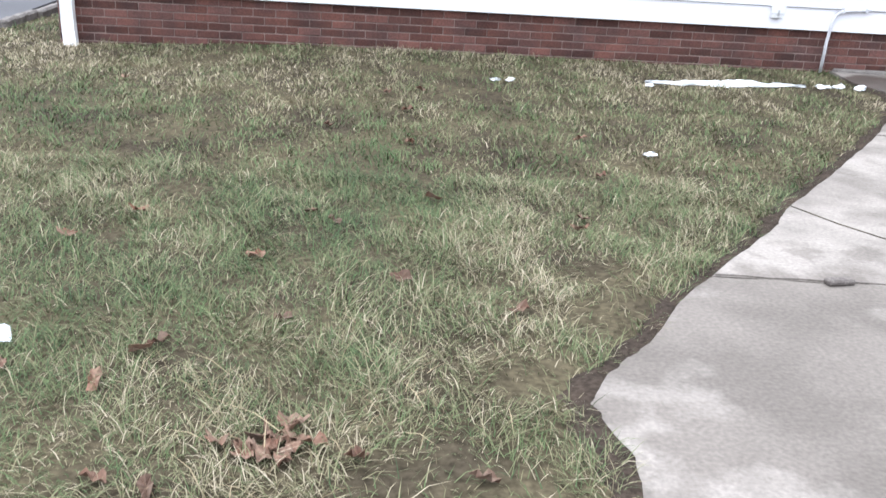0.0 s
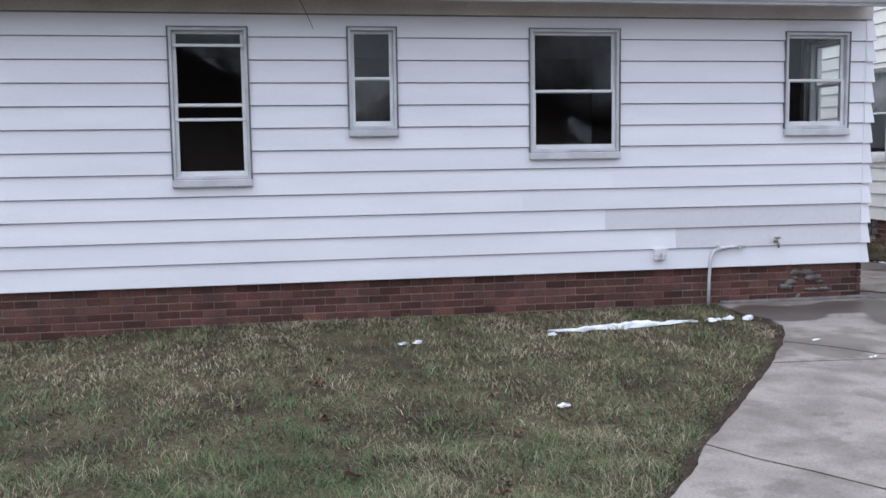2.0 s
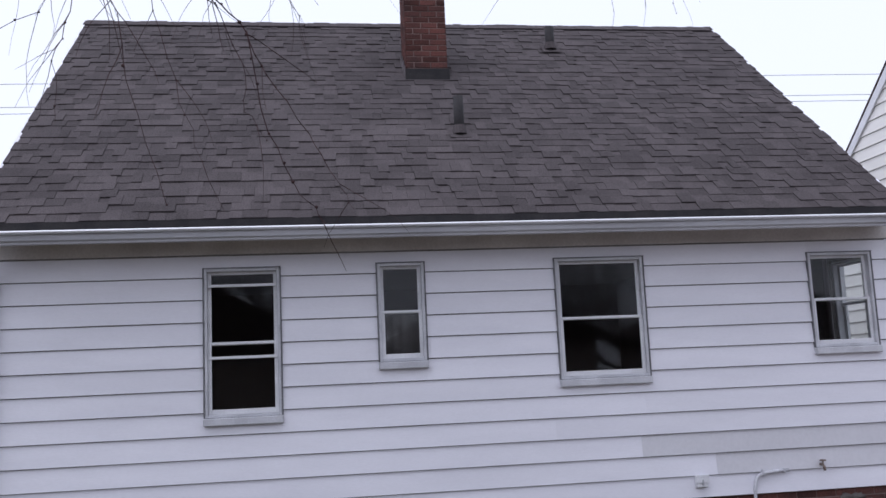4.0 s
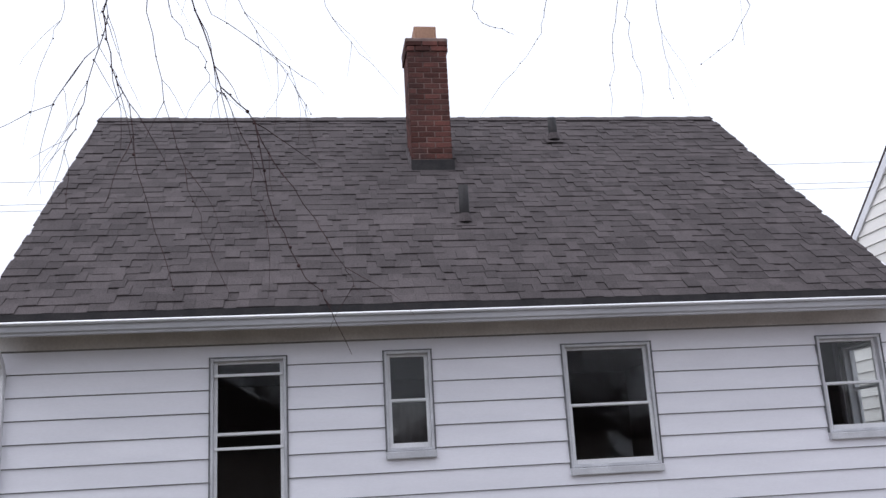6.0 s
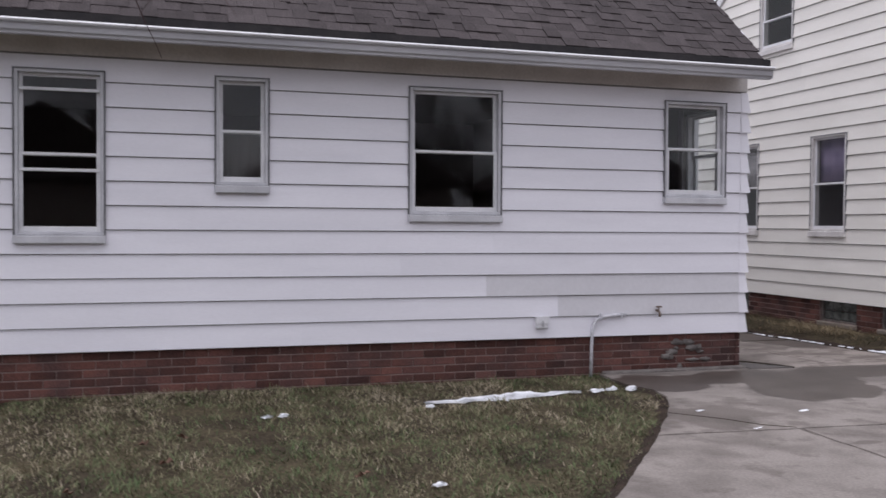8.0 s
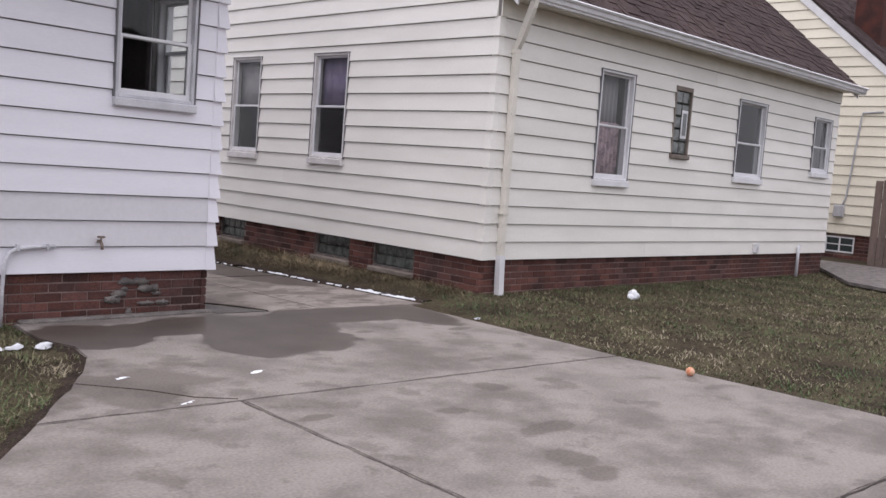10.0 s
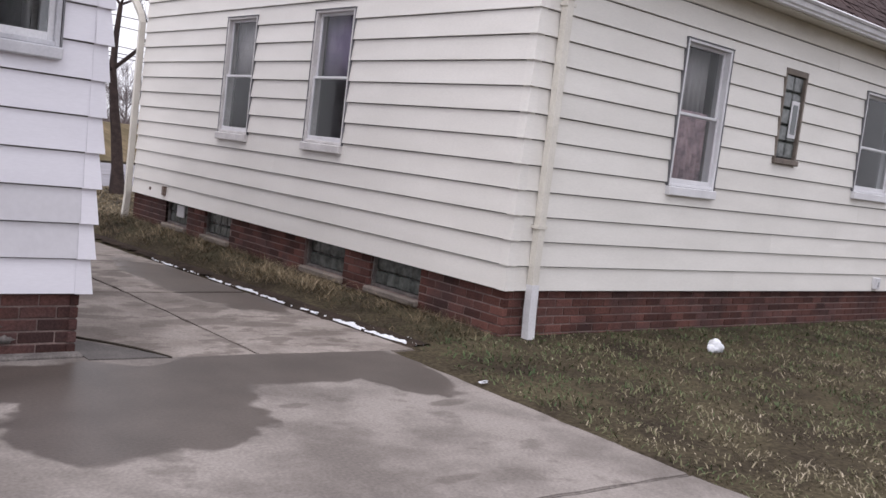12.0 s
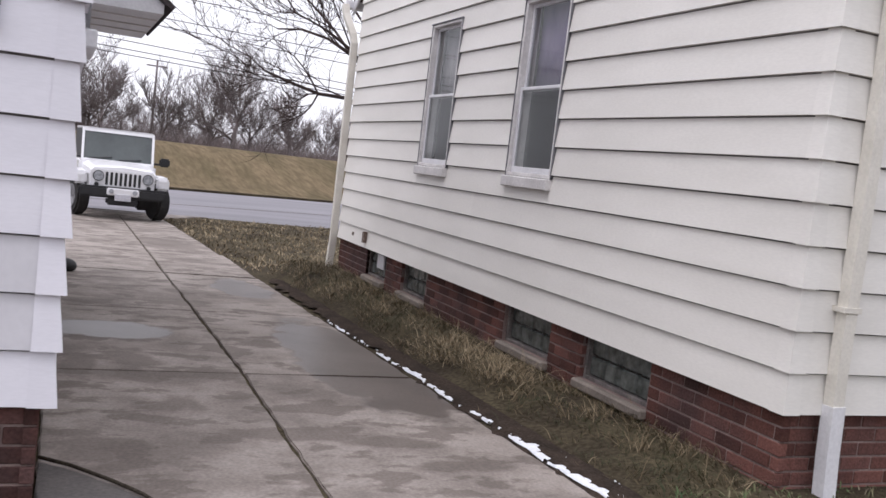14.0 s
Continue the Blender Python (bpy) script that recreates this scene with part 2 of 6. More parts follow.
CONCRETE = stain_mat("concrete_slab", (0.275, 0.246, 0.226), (0.207, 0.184, 0.168), (0.36, 0.335, 0.32), [
    (5.75, 7.52, 0.85, 0.36), (5.95, 6.80, 0.60, 0.58), (6.30, 7.20, 0.48, 0.42), (7.20, 7.56, 0.95, 0.40), (7.78, 7.15, 0.30, 0.44), (4.78, 7.40, 0.45, 0.45), (3.46, 3.67, 0.09, 0.05)],
    blotch=(0.56, 0.63, 0.45), damp=[(2.1, 2.1, 1.3, 0.9), (4.35, 6.0, 0.55, 0.45), (3.2, 1.2, 1.5, 1.0), (5.66, 4.67, 0.12, 0.07), (5.58, 3.78, 0.14, 0.13), (5.49, 3.54, 0.14, 0.07), (5.85, 4.16, 0.2, 0.08), (6.77, 6.78, 0.09, 0.04), (7.7, 6.58, 0.14, 0.05), (4.9, 4.95, 0.10, 0.05), (6.9, 5.6, 0.14, 0.06), (6.3, 5.0, 0.1, 0.1)])
LANE = stain_mat("lane_concrete", (0.325, 0.286, 0.258), (0.250, 0.218, 0.195), (0.36, 0.33, 0.315), [
    (8.12, 10.9, 0.42, 1.65), (6.50, 11.75, 0.46, 0.36), (8.0, 14.6, 0.3, 0.8)],
    wet_rough=0.36, streak=(0.9, 1.35, 1), blotch=(0.51, 0.57, 0.62),
    damp=[(6.62, 10.55, 0.16, 0.50), (6.35, 8.85, 0.20, 0.24), (6.75, 9.55, 0.20, 0.16), (7.75, 8.85, 0.22, 0.10), (7.95, 8.45, 0.22, 0.08), (6.9, 8.9, 0.07, 0.06), (6.25, 10.5, 0.12, 0.25), (7.3, 9.0, 0.3, 0.12), (6.95, 10.3, 0.3, 0.12), (7.8, 19.5, 0.5, 1.2)])
OLD_CONCRETE = mat("dark_old_concrete", (0.125, 0.112, 0.105), (0.085, 0.077, 0.073), scale=5, fine=60, rough=0.75, bump=0.3, contrast=0.25)
JOINT = mat("joint_dirt", (0.05, 0.042, 0.036), (0.07, 0.06, 0.045), scale=8, fine=80, rough=1.0, bump=0.5, contrast=0.4, spec=0.05)
SNOW = mat("old_snow", (0.86, 0.88, 0.92), (0.74, 0.76, 0.80), scale=9, fine=70, rough=0.8, bump=0.4, contrast=0.1, spec=0.2)
CEMENT = mat("cement_patch", (0.21, 0.19, 0.178), (0.12, 0.106, 0.10), scale=9, fine=70, rough=0.95, bump=0.5, contrast=0.3)
SILL_STONE = mat("sandstone_sill", (0.24, 0.205, 0.175), (0.17, 0.145, 0.125), scale=6, fine=70, rough=0.9, bump=0.3, contrast=0.25)
IRON = mat("dark_pipe", (0.016, 0.015, 0.017), (0.03, 0.027, 0.028), scale=9, fine=60, rough=0.8, bump=0.2, contrast=0.3)
PIPE = mat("painted_pipe", (0.66, 0.66, 0.70), (0.5, 0.5, 0.53), scale=9, fine=60, rough=0.45, bump=0.1, contrast=0.15)
RUST = mat("rusty_tap", (0.13, 0.08, 0.06), (0.25, 0.2, 0.17), scale=30, fine=120, rough=0.7, bump=0.3, contrast=0.3)
LEAD = mat("flashing", (0.10, 0.085, 0.09), (0.20, 0.18, 0.185), scale=4, fine=40, rough=0.55, bump=0.1, contrast=0.15, metallic=0.3)
CLAY = mat("clay_flue", (0.42, 0.25, 0.17), (0.33, 0.19, 0.13), scale=5, fine=60, rough=0.9, bump=0.2, contrast=0.15)
CHIP = mat("brick_rubble", (0.10, 0.085, 0.08), (0.16, 0.14, 0.13), scale=20, fine=90, rough=0.95, bump=0.5, contrast=0.3)
BARK = mat("bark", (0.075, 0.055, 0.05), (0.045, 0.035, 0.033), scale=8, fine=60, rough=0.95, bump=0.5, contrast=0.35, spec=0.1)
TWIG = mat("twig_bark", (0.075, 0.045, 0.045), (0.045, 0.03, 0.032), scale=8, fine=60, rough=0.9, bump=0.2, contrast=0.3, spec=0.1)
# bark and brush paled in colour to stand for distance haze
HAZED_BARK = mat("hazed_bark", (0.21, 0.18, 0.18), (0.155, 0.135, 0.135), scale=0.5, fine=6, rough=1.0, bump=0.0, contrast=0.2, spec=0.05)
BRUSH = mat("hazed_brush", (0.22, 0.185, 0.18), (0.16, 0.135, 0.135), scale=0.25, fine=3, rough=1.0, bump=0.0, contrast=0.3, spec=0.05)
LEAF = mat("dead_leaf", (0.13, 0.060, 0.038), (0.20, 0.135, 0.10), scale=14, fine=120, rough=0.8, bump=0.3, contrast=0.3, rnd=0.4)
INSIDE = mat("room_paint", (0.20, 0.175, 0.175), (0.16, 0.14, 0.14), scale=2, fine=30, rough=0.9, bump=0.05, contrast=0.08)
# wall core kept dark: lap shadow and dirt between boards put into its colour
LAP_SHADE_CORE = mat("lap_shade_core", (0.26, 0.245, 0.24), (0.20, 0.19, 0.185), scale=3, fine=40, rough=0.9, bump=0.1, contrast=0.2)
CURTAIN = mat("grey_curtain", (0.40, 0.38, 0.38), (0.32, 0.30, 0.31), scale=5, fine=90, rough=0.9, bump=0.1, contrast=0.1)
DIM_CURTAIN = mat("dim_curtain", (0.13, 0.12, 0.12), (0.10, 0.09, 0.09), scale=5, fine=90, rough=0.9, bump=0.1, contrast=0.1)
PINK_CURTAIN = mat("pink_curtain", (0.48, 0.34, 0.36), (0.27, 0.19, 0.22), scale=9, fine=40, rough=0.9, bump=0.1, contrast=0.25, thr=(0.45, 0.6))
VIOLET_BLIND = mat("violet_blind", (0.30, 0.25, 0.36), (0.22, 0.18, 0.28), scale=5, fine=50, rough=0.9, bump=0.1, contrast=0.15)
GLASS = glass_mat("window_glass")
BLOCK_GLASS = mat("glass_block", (0.060, 0.068, 0.064), (0.15, 0.165, 0.155), scale=9, fine=25, rough=0.15, bump=0.6, contrast=0.3, spec=0.7)
FENCE = mat("grey_fence", (0.20, 0.15, 0.13), (0.15, 0.115, 0.10), scale=4, fine=30, rough=0.9, bump=0.3, contrast=0.25, rnd=0.2, stretch=(4, 4, 0.5))
CAR_PAINT = mat("white_car_paint", (0.82, 0.82, 0.84), (0.78, 0.78, 0.80), scale=2, fine=20, rough=0.25, bump=0.0, contrast=0.02, spec=0.6)
BLACK_PLASTIC = mat("black_plastic", (0.022, 0.022, 0.024), (0.03, 0.03, 0.032), scale=6, fine=70, rough=0.6, bump=0.1, contrast=0.2)
TYRE = mat("tyre_rubber", (0.02, 0.02, 0.021), (0.035, 0.033, 0.032), scale=6, fine=60, rough=0.85, bump=0.3, contrast=0.2)
ALLOY = mat("alloy_rim", (0.45, 0.45, 0.47), (0.3, 0.3, 0.32), scale=6, fine=60, rough=0.35, bump=0.02, metallic=0.8, contrast=0.1)
CAR_GLASS = mat("car_glass", (0.045, 0.056, 0.056), (0.065, 0.078, 0.078), scale=2, fine=20, rough=0.05, bump=0.0, contrast=0.05, spec=0.8)
LAMP_GLASS = mat("headlamp_glass", (0.45, 0.47, 0.5), (0.25, 0.26, 0.28), scale=30, fine=60, rough=0.12, bump=0.1, contrast=0.15, spec=0.8)
PLATE = mat("number_plate", (0.6, 0.6, 0.64), (0.5, 0.5, 0.55), scale=20, fine=60, rough=0.5, bump=0.0, contrast=0.1)
PAPER = mat("white_paper", (0.78, 0.79, 0.84), (0.62, 0.64, 0.72), scale=20, fine=60, rough=0.7, bump=0.2, contrast=0.1)
BALL = mat("orange_ball", (0.62, 0.22, 0.10), (0.72, 0.45, 0.32), scale=25, fine=80, rough=0.6, bump=0.1, contrast=0.15)
BLADES = grass_mat("grass_blades", [(0.0, (0.032, 0.057, 0.024)), (0.3, (0.080, 0.122, 0.050)), (0.5, (0.132, 0.145, 0.073)), (0.7, (0.215, 0.186, 0.116)), (1.0, (0.43, 0.37, 0.28))])
REFLECTED_WALL = mat("reflected_wall", (0.34, 0.28, 0.25), (0.28, 0.23, 0.205), scale=2, fine=40, rough=0.9, bump=0.2, contrast=0.2)
THATCH = grass_mat("dead_thatch", [(0.0, (0.030, 0.040, 0.018)), (0.3, (0.055, 0.052, 0.027)), (0.55, (0.105, 0.080, 0.046)), (0.78, (0.200, 0.152, 0.092)), (1.0, (0.36, 0.29, 0.19))])


# ---- building blocks ----
def mesh_of(name, bm, material, smooth=False):
    me = bpy.data.meshes.new(name)
    bmesh.ops.recalc_face_normals(bm, faces=bm.faces)
    bm.to_mesh(me)
    bm.free()
    me.materials.append(material)
    if smooth:
        for p in me.polygons:
            p.use_smooth = True
    return me


def put(name, me, parent=None, m=None):
    ob = new(name, me)
    if parent is not None:
        ob.parent = parent
    if m is not None:
        ob.matrix_basis = m
    return ob


def thicken(bm, thickness):
    bm.normal_update()
    bmesh.ops.solidify(bm, geom=bm.faces[:], thickness=thickness)


def box(bm, x0, x1, y0, y1, z0, z1, bevel=0.0):
    made = bmesh.ops.create_cube(bm, size=1.0, matrix=Matrix.LocRotScale(((x0 + x1) / 2, (y0 + y1) / 2, (z0 + z1) / 2), None, (x1 - x0, y1 - y0, z1 - z0)))
    if bevel:
        edges = list({e for v in made["verts"] for e in v.link_edges})
        bmesh.ops.bevel(bm, geom=edges, offset=bevel, segments=1, affect="EDGES")
    return made


def boxes(name, parts, material, parent=None, bevel=0.0, m=None):
    bm = bmesh.new()
    for p in parts:
        box(bm, *p, bevel=bevel)
    return put(name, mesh_of(name, bm, material), parent, m)


def prism(bm, poly, front, rear):
    """A plate from a polygon in (u, z): its face at -y = front(u, z), its rear at rear."""
    a = [bm.verts.new((u, -front(u, z), z)) for u, z in poly]
    b = [bm.verts.new((u, -rear, z)) for u, z in poly]
    n = len(poly)
    bm.faces.new(a)
    bm.faces.new(b[::-1])
    for i in range(n):
        bm.faces.new((a[i], b[i], b[(i + 1) % n], a[(i + 1) % n]))


def clipped(poly, planes):
    """The polygon (u, z) kept where a*u + b*z <= c for every (a, b, c)."""
    for a, b, c in planes:
        kept = []
        for i, p in enumerate(poly):
            q = poly[(i + 1) % len(poly)]
            dp, dq = a * p[0] + b * p[1] - c, a * q[0] + b * q[1] - c
            if dp <= 0:
                kept.append(p)
            if dp * dq < 0:
                s = dp / (dp - dq)
                kept.append((p[0] + s * (q[0] - p[0]), p[1] + s * (q[1] - p[1])))
        poly = kept
        if len(poly) < 3:
            return []
    return poly


def around(u0, u1, z0, z1, holes):
    """Rectangles that fill (u0..u1, z0..z1) but for the holes."""
    marks = sorted({u0, u1, *[u for h in holes for u in h[:2] if u0 < u < u1]})
    out = []
    for a, b in zip(marks, marks[1:]):
        spans = [(z0, z1)]
        for h in holes:
            if h[0] < b - 1e-6 and h[1] > a + 1e-6:
                left = []
                for s, e in spans:
                    if h[3] <= s or h[2] >= e:
                        left.append((s, e))
                    else:
                        left += [(s, h[2])] * (h[2] > s) + [(h[3], e)] * (h[3] < e)
                spans = left
        full = spans == [(z0, z1)]
        if full and out and out[-1][4] and abs(out[-1][1] - a) < 1e-6:
            out[-1] = (out[-1][0], b, z0, z1, True)
        else:
            out += [(a, b, s, e, full) for s, e in spans if e - s > 0.004]
    return [o[:4] for o in out]


def core_wall(name, parent, m, u0, u1, z0, z1, holes, planes, material, thick=0.14):
    """The solid wall behind the boards, with its openings cut through."""
    bm = bmesh.new()
    rows = sorted({z0, z1, *[z for h in holes for z in h[2:4] if z0 < z < z1]})
    for a, b in zip(rows, rows[1:]):
        for c in around(u0, u1, a, b, holes):
            poly = clipped([(c[0], c[2]), (c[1], c[2]), (c[1], c[3]), (c[0], c[3])], planes)
            if poly:
                prism(bm, poly, lambda u, z: 0.0, -thick)
    return put(name, mesh_of(name, bm, material), parent, m)


def siding(wall, u0, u1, z0, rows, step, holes, planes, material, seed, patch=None, lap=0.027, splits=True):
    """Lapped boards on a wall, each one tilted out at its foot."""
    rng = random.Random(seed)
    for r in range(rows):
        a, b = z0 + r * step, z0 + (r + 1) * step
        face = lambda u, z, a=a: lap - (lap - 0.006) * min(1.0, max(0.0, (z - a) / step))
        for c in around(u0, u1, a, b, holes):
            cuts = [c[0], c[1]]
            if splits and c[1] - c[0] > 4.2 and c[3] - c[2] > step - 0.01:
                cuts.insert(1, c[0] + rng.uniform(0.35, 0.65) * (c[1] - c[0]))
            if patch and r in patch and c[0] < patch[r] < c[1]:
                cuts = [c[0], patch[r], c[1]]
            for k, (s, e) in enumerate(zip(cuts, cuts[1:])):
                # gap below the next board bares the dark core as a painted shadow line
                top = c[3] - (0.009 if c[3] > b - 0.001 else 0.0)
                poly = clipped([(s, c[2]), (e, c[2]), (e, top), (s, top)], planes)
                if not poly:
                    continue
                bm = bmesh.new()
                out = 0.0014 * (k % 2) + rng.uniform(0, 0.0006)
                prism(bm, poly, lambda u, z: face(u, z) + out, 0.0)
                mat_here = SIDING_PATCH if patch and r in patch and s >= patch[r] - 1e-6 else material
                put("board", mesh_of("board", bm, mat_here), wall)


def corner_caps(parent, x, y, sx, z0, rows, step, material, seed, flare=0.0):
    """Folded metal caps, one a course, over a corner whose walls face -y and sx."""
    rng = random.Random(seed)
    for r in range(rows):
        a, b = z0 + r * step - 0.003, z0 + (r + 1) * step
        bm = bmesh.new()
        o1, o2 = 0.029 + flare * rng.uniform(0.2, 1.0), 0.010
        low = [(x + sx * o1, y - o1), (x + sx * o1, y + 0.07), (x - sx * 0.07, y - o1)]
        top = [(x + sx * o2, y - o2), (x + sx * o2, y + 0.07), (x - sx * 0.07, y - o2)]
        for i, j in ((0, 1), (2, 0)):
            quad = [bm.verts.new((*low[i], a)), bm.verts.new((*low[j], a)), bm.verts.new((*top[j], b)), bm.verts.new((*top[i], b))]
            bm.faces.new(quad)
        bmesh.ops.remove_doubles(bm, verts=bm.verts, dist=1e-5)
        bmesh.ops.recalc_face_normals(bm, faces=bm.faces)
        thicken(bm, 0.0015)
        put("corner_cap", mesh_of("corner_cap", bm, material), parent)


BRICK_CACHE = {}


def brick_mesh(length, material, depth=0.05, height=0.062):
    key = (round(length, 3), material.name)
    if key not in BRICK_CACHE:
        bm = bmesh.new()
        box(bm, 0, length, -depth / 2, depth / 2, 0, height, bevel=0.004)
        BRICK_CACHE[key] = mesh_of("brick", bm, material)
    return BRICK_CACHE[key]


def brickwork(wall, u0, u1, z0, courses, holes=(), material=BRICK, seed=0, pitch=0.0725, long=0.203, near=None, limit=300):
    """Running-bond bricks on a wall's outer face (at -y); past the limit they join one mesh."""
    rng = random.Random(seed)
    singles, joined = [], []
    for c in range(courses):
        z = z0 + c * pitch
        u = u0 - (long / 2 if c % 2 else 0)
        while u < u1:
            a, b = max(u, u0) + 0.0035, min(u + long, u1) - 0.0035
            u += long
            if b - a < 0.03:
                continue
            hit = [h for h in holes if h[0] < b and h[1] > a and h[2] < z + 0.05 and h[3] > z + 0.01]
            spans = [(a, b)]
            for h in hit:
                spans = [(s, min(e, h[0])) for s, e in spans if s < h[0]] + [(max(s, h[1]), e) for s, e in spans if e > h[1]]
            for s, e in spans:
                if e - s > 0.03:
                    (singles if (near is None or near[0] <= (s + e) / 2 <= near[1]) and len(singles) < limit else joined).append((s, e, z))
    for s, e, z in singles:
        put("brick", brick_mesh(round((e - s) / 0.004) * 0.004, material), wall, pose(s, 0.019 + rng.uniform(-0.0015, 0.0015), z, 0, 0, rng.uniform(-0.5, 0.5)))
    if joined:
        bm = bmesh.new()
        for s, e, z in joined:
            box(bm, s, e, -0.006, 0.040, z, z + 0.062, bevel=0.004)
        tagged(put("bricks", mesh_of("bricks", bm, material), wall), kind="stuff")


def window(parent, m, u0, u1, z0, z1, split, style="double", deep=0.035, trim=TRIM, sash=TRIM, storm=None, sill=0.075):
    """A double-hung window with outer casing, two sashes, panes and a sill. z1 is the head, z0 the sill's foot."""
    s = z0 + sill
    t = 0.028
    ob = boxes("window", [(u0, u0 + t, -deep, 0.10, s, z1), (u1 - t, u1, -deep, 0.10, s, z1), (u0 + t, u1 - t, -deep, 0.10, z1 - t, z1), (u0 + t, u1 - t, -deep, 0.10, s, s + t)], trim, parent, 0.004, m)
    boxes("dark_drip_edge", [(u0 - 0.012, u1 + 0.012, -deep - 0.012, 0.0, z1, z1 + 0.008), (u0 - 0.012, u0 - 0.002, -deep - 0.004, 0.0, s, z1), (u1 + 0.002, u1 + 0.012, -deep - 0.004, 0.0, s, z1)], DARK_TRIM, ob)
    boxes("sill", [(u0 - 0.012, u1 + 0.012, -deep - 0.035, 0.02, z0, s - 0.002)], trim, ob, 0.008)
    g = 0.032
    a, b = u0 + t, u1 - t
    for name, lo, hi, y in (("lower_sash", s + t, split, -0.004), ("upper_sash", split - 0.03, z1 - t, 0.022)):
        boxes(name, [(a, a + g, y, y + 0.024, lo, hi), (b - g, b, y, y + 0.024, lo, hi), (a + g, b - g, y, y + 0.024, lo, lo + (g + 0.012 if name == "lower_sash" else g)), (a + g, b - g, y, y + 0.024, hi - g * 0.8, hi)], sash, ob, 0.003)
        pane = boxes("pane", [(a + g, b - g, y + 0.010, y + 0.014, lo + g, hi - g * 0.8)], GLASS, ob)
        pane.visible_shadow = False
    for z in storm or ():
        boxes("meeting_rail", [(a + 0.004, b - 0.004, -0.020, -0.006, z, z + 0.026)], sash, ob, 0.003)
    return ob


def drape(parent, m, u0, u1, z0, z1, y, material, name="curtain", waves=9, depth=0.02):
    bm = bmesh.new()
    n = waves * 4
    rows = []
    for z in (z0, z1):
        rows.append([bm.verts.new((u0 + (u1 - u0) * i / n, y + depth * math.sin(i * math.pi / 2 + 0.3) * (1.2 if z == z0 else 0.8), z)) for i in range(n + 1)])
    for i in range(n):
        bm.faces.new((rows[0][i], rows[0][i + 1], rows[1][i + 1], rows[1][i]))
    thicken(bm, 0.003)
    return put(name, mesh_of(name, bm, material, True), parent, m)


SHINGLES = {}


def shingle_mesh(width, thick, material):
    key = (width, thick, material.name)
    if key not in SHINGLES:
        bm = bmesh.new()
        box(bm, 0, width, 0, 0.19, 0, thick, bevel=0.0)
        for v in bm.verts:
            if v.co.y > 0.1:
                v.co.z -= 0.007
        SHINGLES[key] = mesh_of("shingle", bm, material)
    return SHINGLES[key]


def roof_slope(roof, x0, x1, eave, ridge, material, seed, singles=300, step=0.143, skew=0.0):
    """Courses of shingles from the eave (y, z) up to the ridge (y, z)."""
    rng = random.Random(seed)
    run, rise = ridge[0] - eave[0], ridge[1] - eave[1]
    length, angle = math.hypot(run, rise), math.degrees(math.atan2(rise, run))
    count, joined = 0, bmesh.new()
    layer = joined.verts.layers.float.new("tint")
    for c in range(int(length / step) + 1):
        s = c * step
        if s > length - 0.06:
            break
        y, z = eave[0] + run * s / length, eave[1] + rise * s / length
        end = x1 - skew * (1 - s / length)
        x = x0 - rng.uniform(0, 0.25)
        while x < end:
            w = rng.choice((0.09, 0.11, 0.14, 0.17, 0.22))
            a, b = max(x, x0), min(x + w, end)
            x += w + 0.002
            if b - a < 0.03:
                continue
            thick = rng.choice((0.006, 0.011, 0.016))
            m = pose(a, y + rng.uniform(-0.0015, 0.0015), z + 0.010, angle, 0, 0)
            if count < singles and b - a > w - 0.001:
                put("shingle", shingle_mesh(w, thick, material), roof, m)
                count += 1
            else:
                made = bmesh.ops.create_cube(joined, size=1.0, matrix=m @ Matrix.LocRotScale(((b - a) / 2, 0.095, thick / 2 - 0.003), Euler((radians(-2.0), 0, 0)), (b - a, min(0.19, length - s + 0.05), thick)))
                tone = rng.random()
                for v in made["verts"]:
                    v[layer] = tone
    tagged(put("shingles", mesh_of("shingles", joined, material_toned(material)), roof), kind="stuff")


TONED = {}


def material_toned(material):
    """The same surface, its piece-to-piece variation read from the tint value."""
    if material.name not in TONED:
        m = material.copy()
        n, l = m.node_tree.nodes, m.node_tree.links
        info = next(x for x in n if x.type == "OBJECT_INFO")
        target = info.outputs["Random"].links[0].to_socket
        at = n.new("ShaderNodeAttribute")
        at.attribute_name = "tint"
        l.new(at.outputs["Fac"], target)
        TONED[material.name] = m
    return TONED[material.name]


def gutter(parent, x0, x1, y, z, material=GUTTER):
    """A K-style gutter whose back is at y and whose rim is at z."""
    shape = [(0, 0), (-0.010, 0), (-0.010, -0.095), (-0.060, -0.095), (-0.064, -0.078), (-0.086, -0.066), (-0.092, -0.040), (-0.094, -0.018), (-0.120, -0.016), (-0.122, 0.006), (-0.088, 0.010), (-0.088, -0.038), (-0.080, -0.060), (-0.058, -0.072), (-0.054, -0.088), (-0.004, -0.088)]
    bm = bmesh.new()
    ends = [[bm.verts.new((x, y + a, z + b)) for a, b in shape[1:]] for x in (x0, x1)]
    n = len(shape) - 1
    for i in range(n - 1):
        bm.faces.new((ends[0][i], ends[0][i + 1], ends[1][i + 1], ends[1][i]))
    thicken(bm, 0.002)
    for x in (x0, x1):
        box(bm, x - 0.002, x + 0.002, y - 0.088, y - 0.004, z - 0.093, z - 0.002)
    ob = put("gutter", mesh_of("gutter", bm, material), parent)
    # rolled lip, its sky highlight put into a brighter colour
    boxes("gutter_lip", [(x0 - 0.004, x1 + 0.004, y - 0.136, y - 0.104, z - 0.012, z + 0.012)], SKYLIT_LIP, ob, 0.009)
    return ob


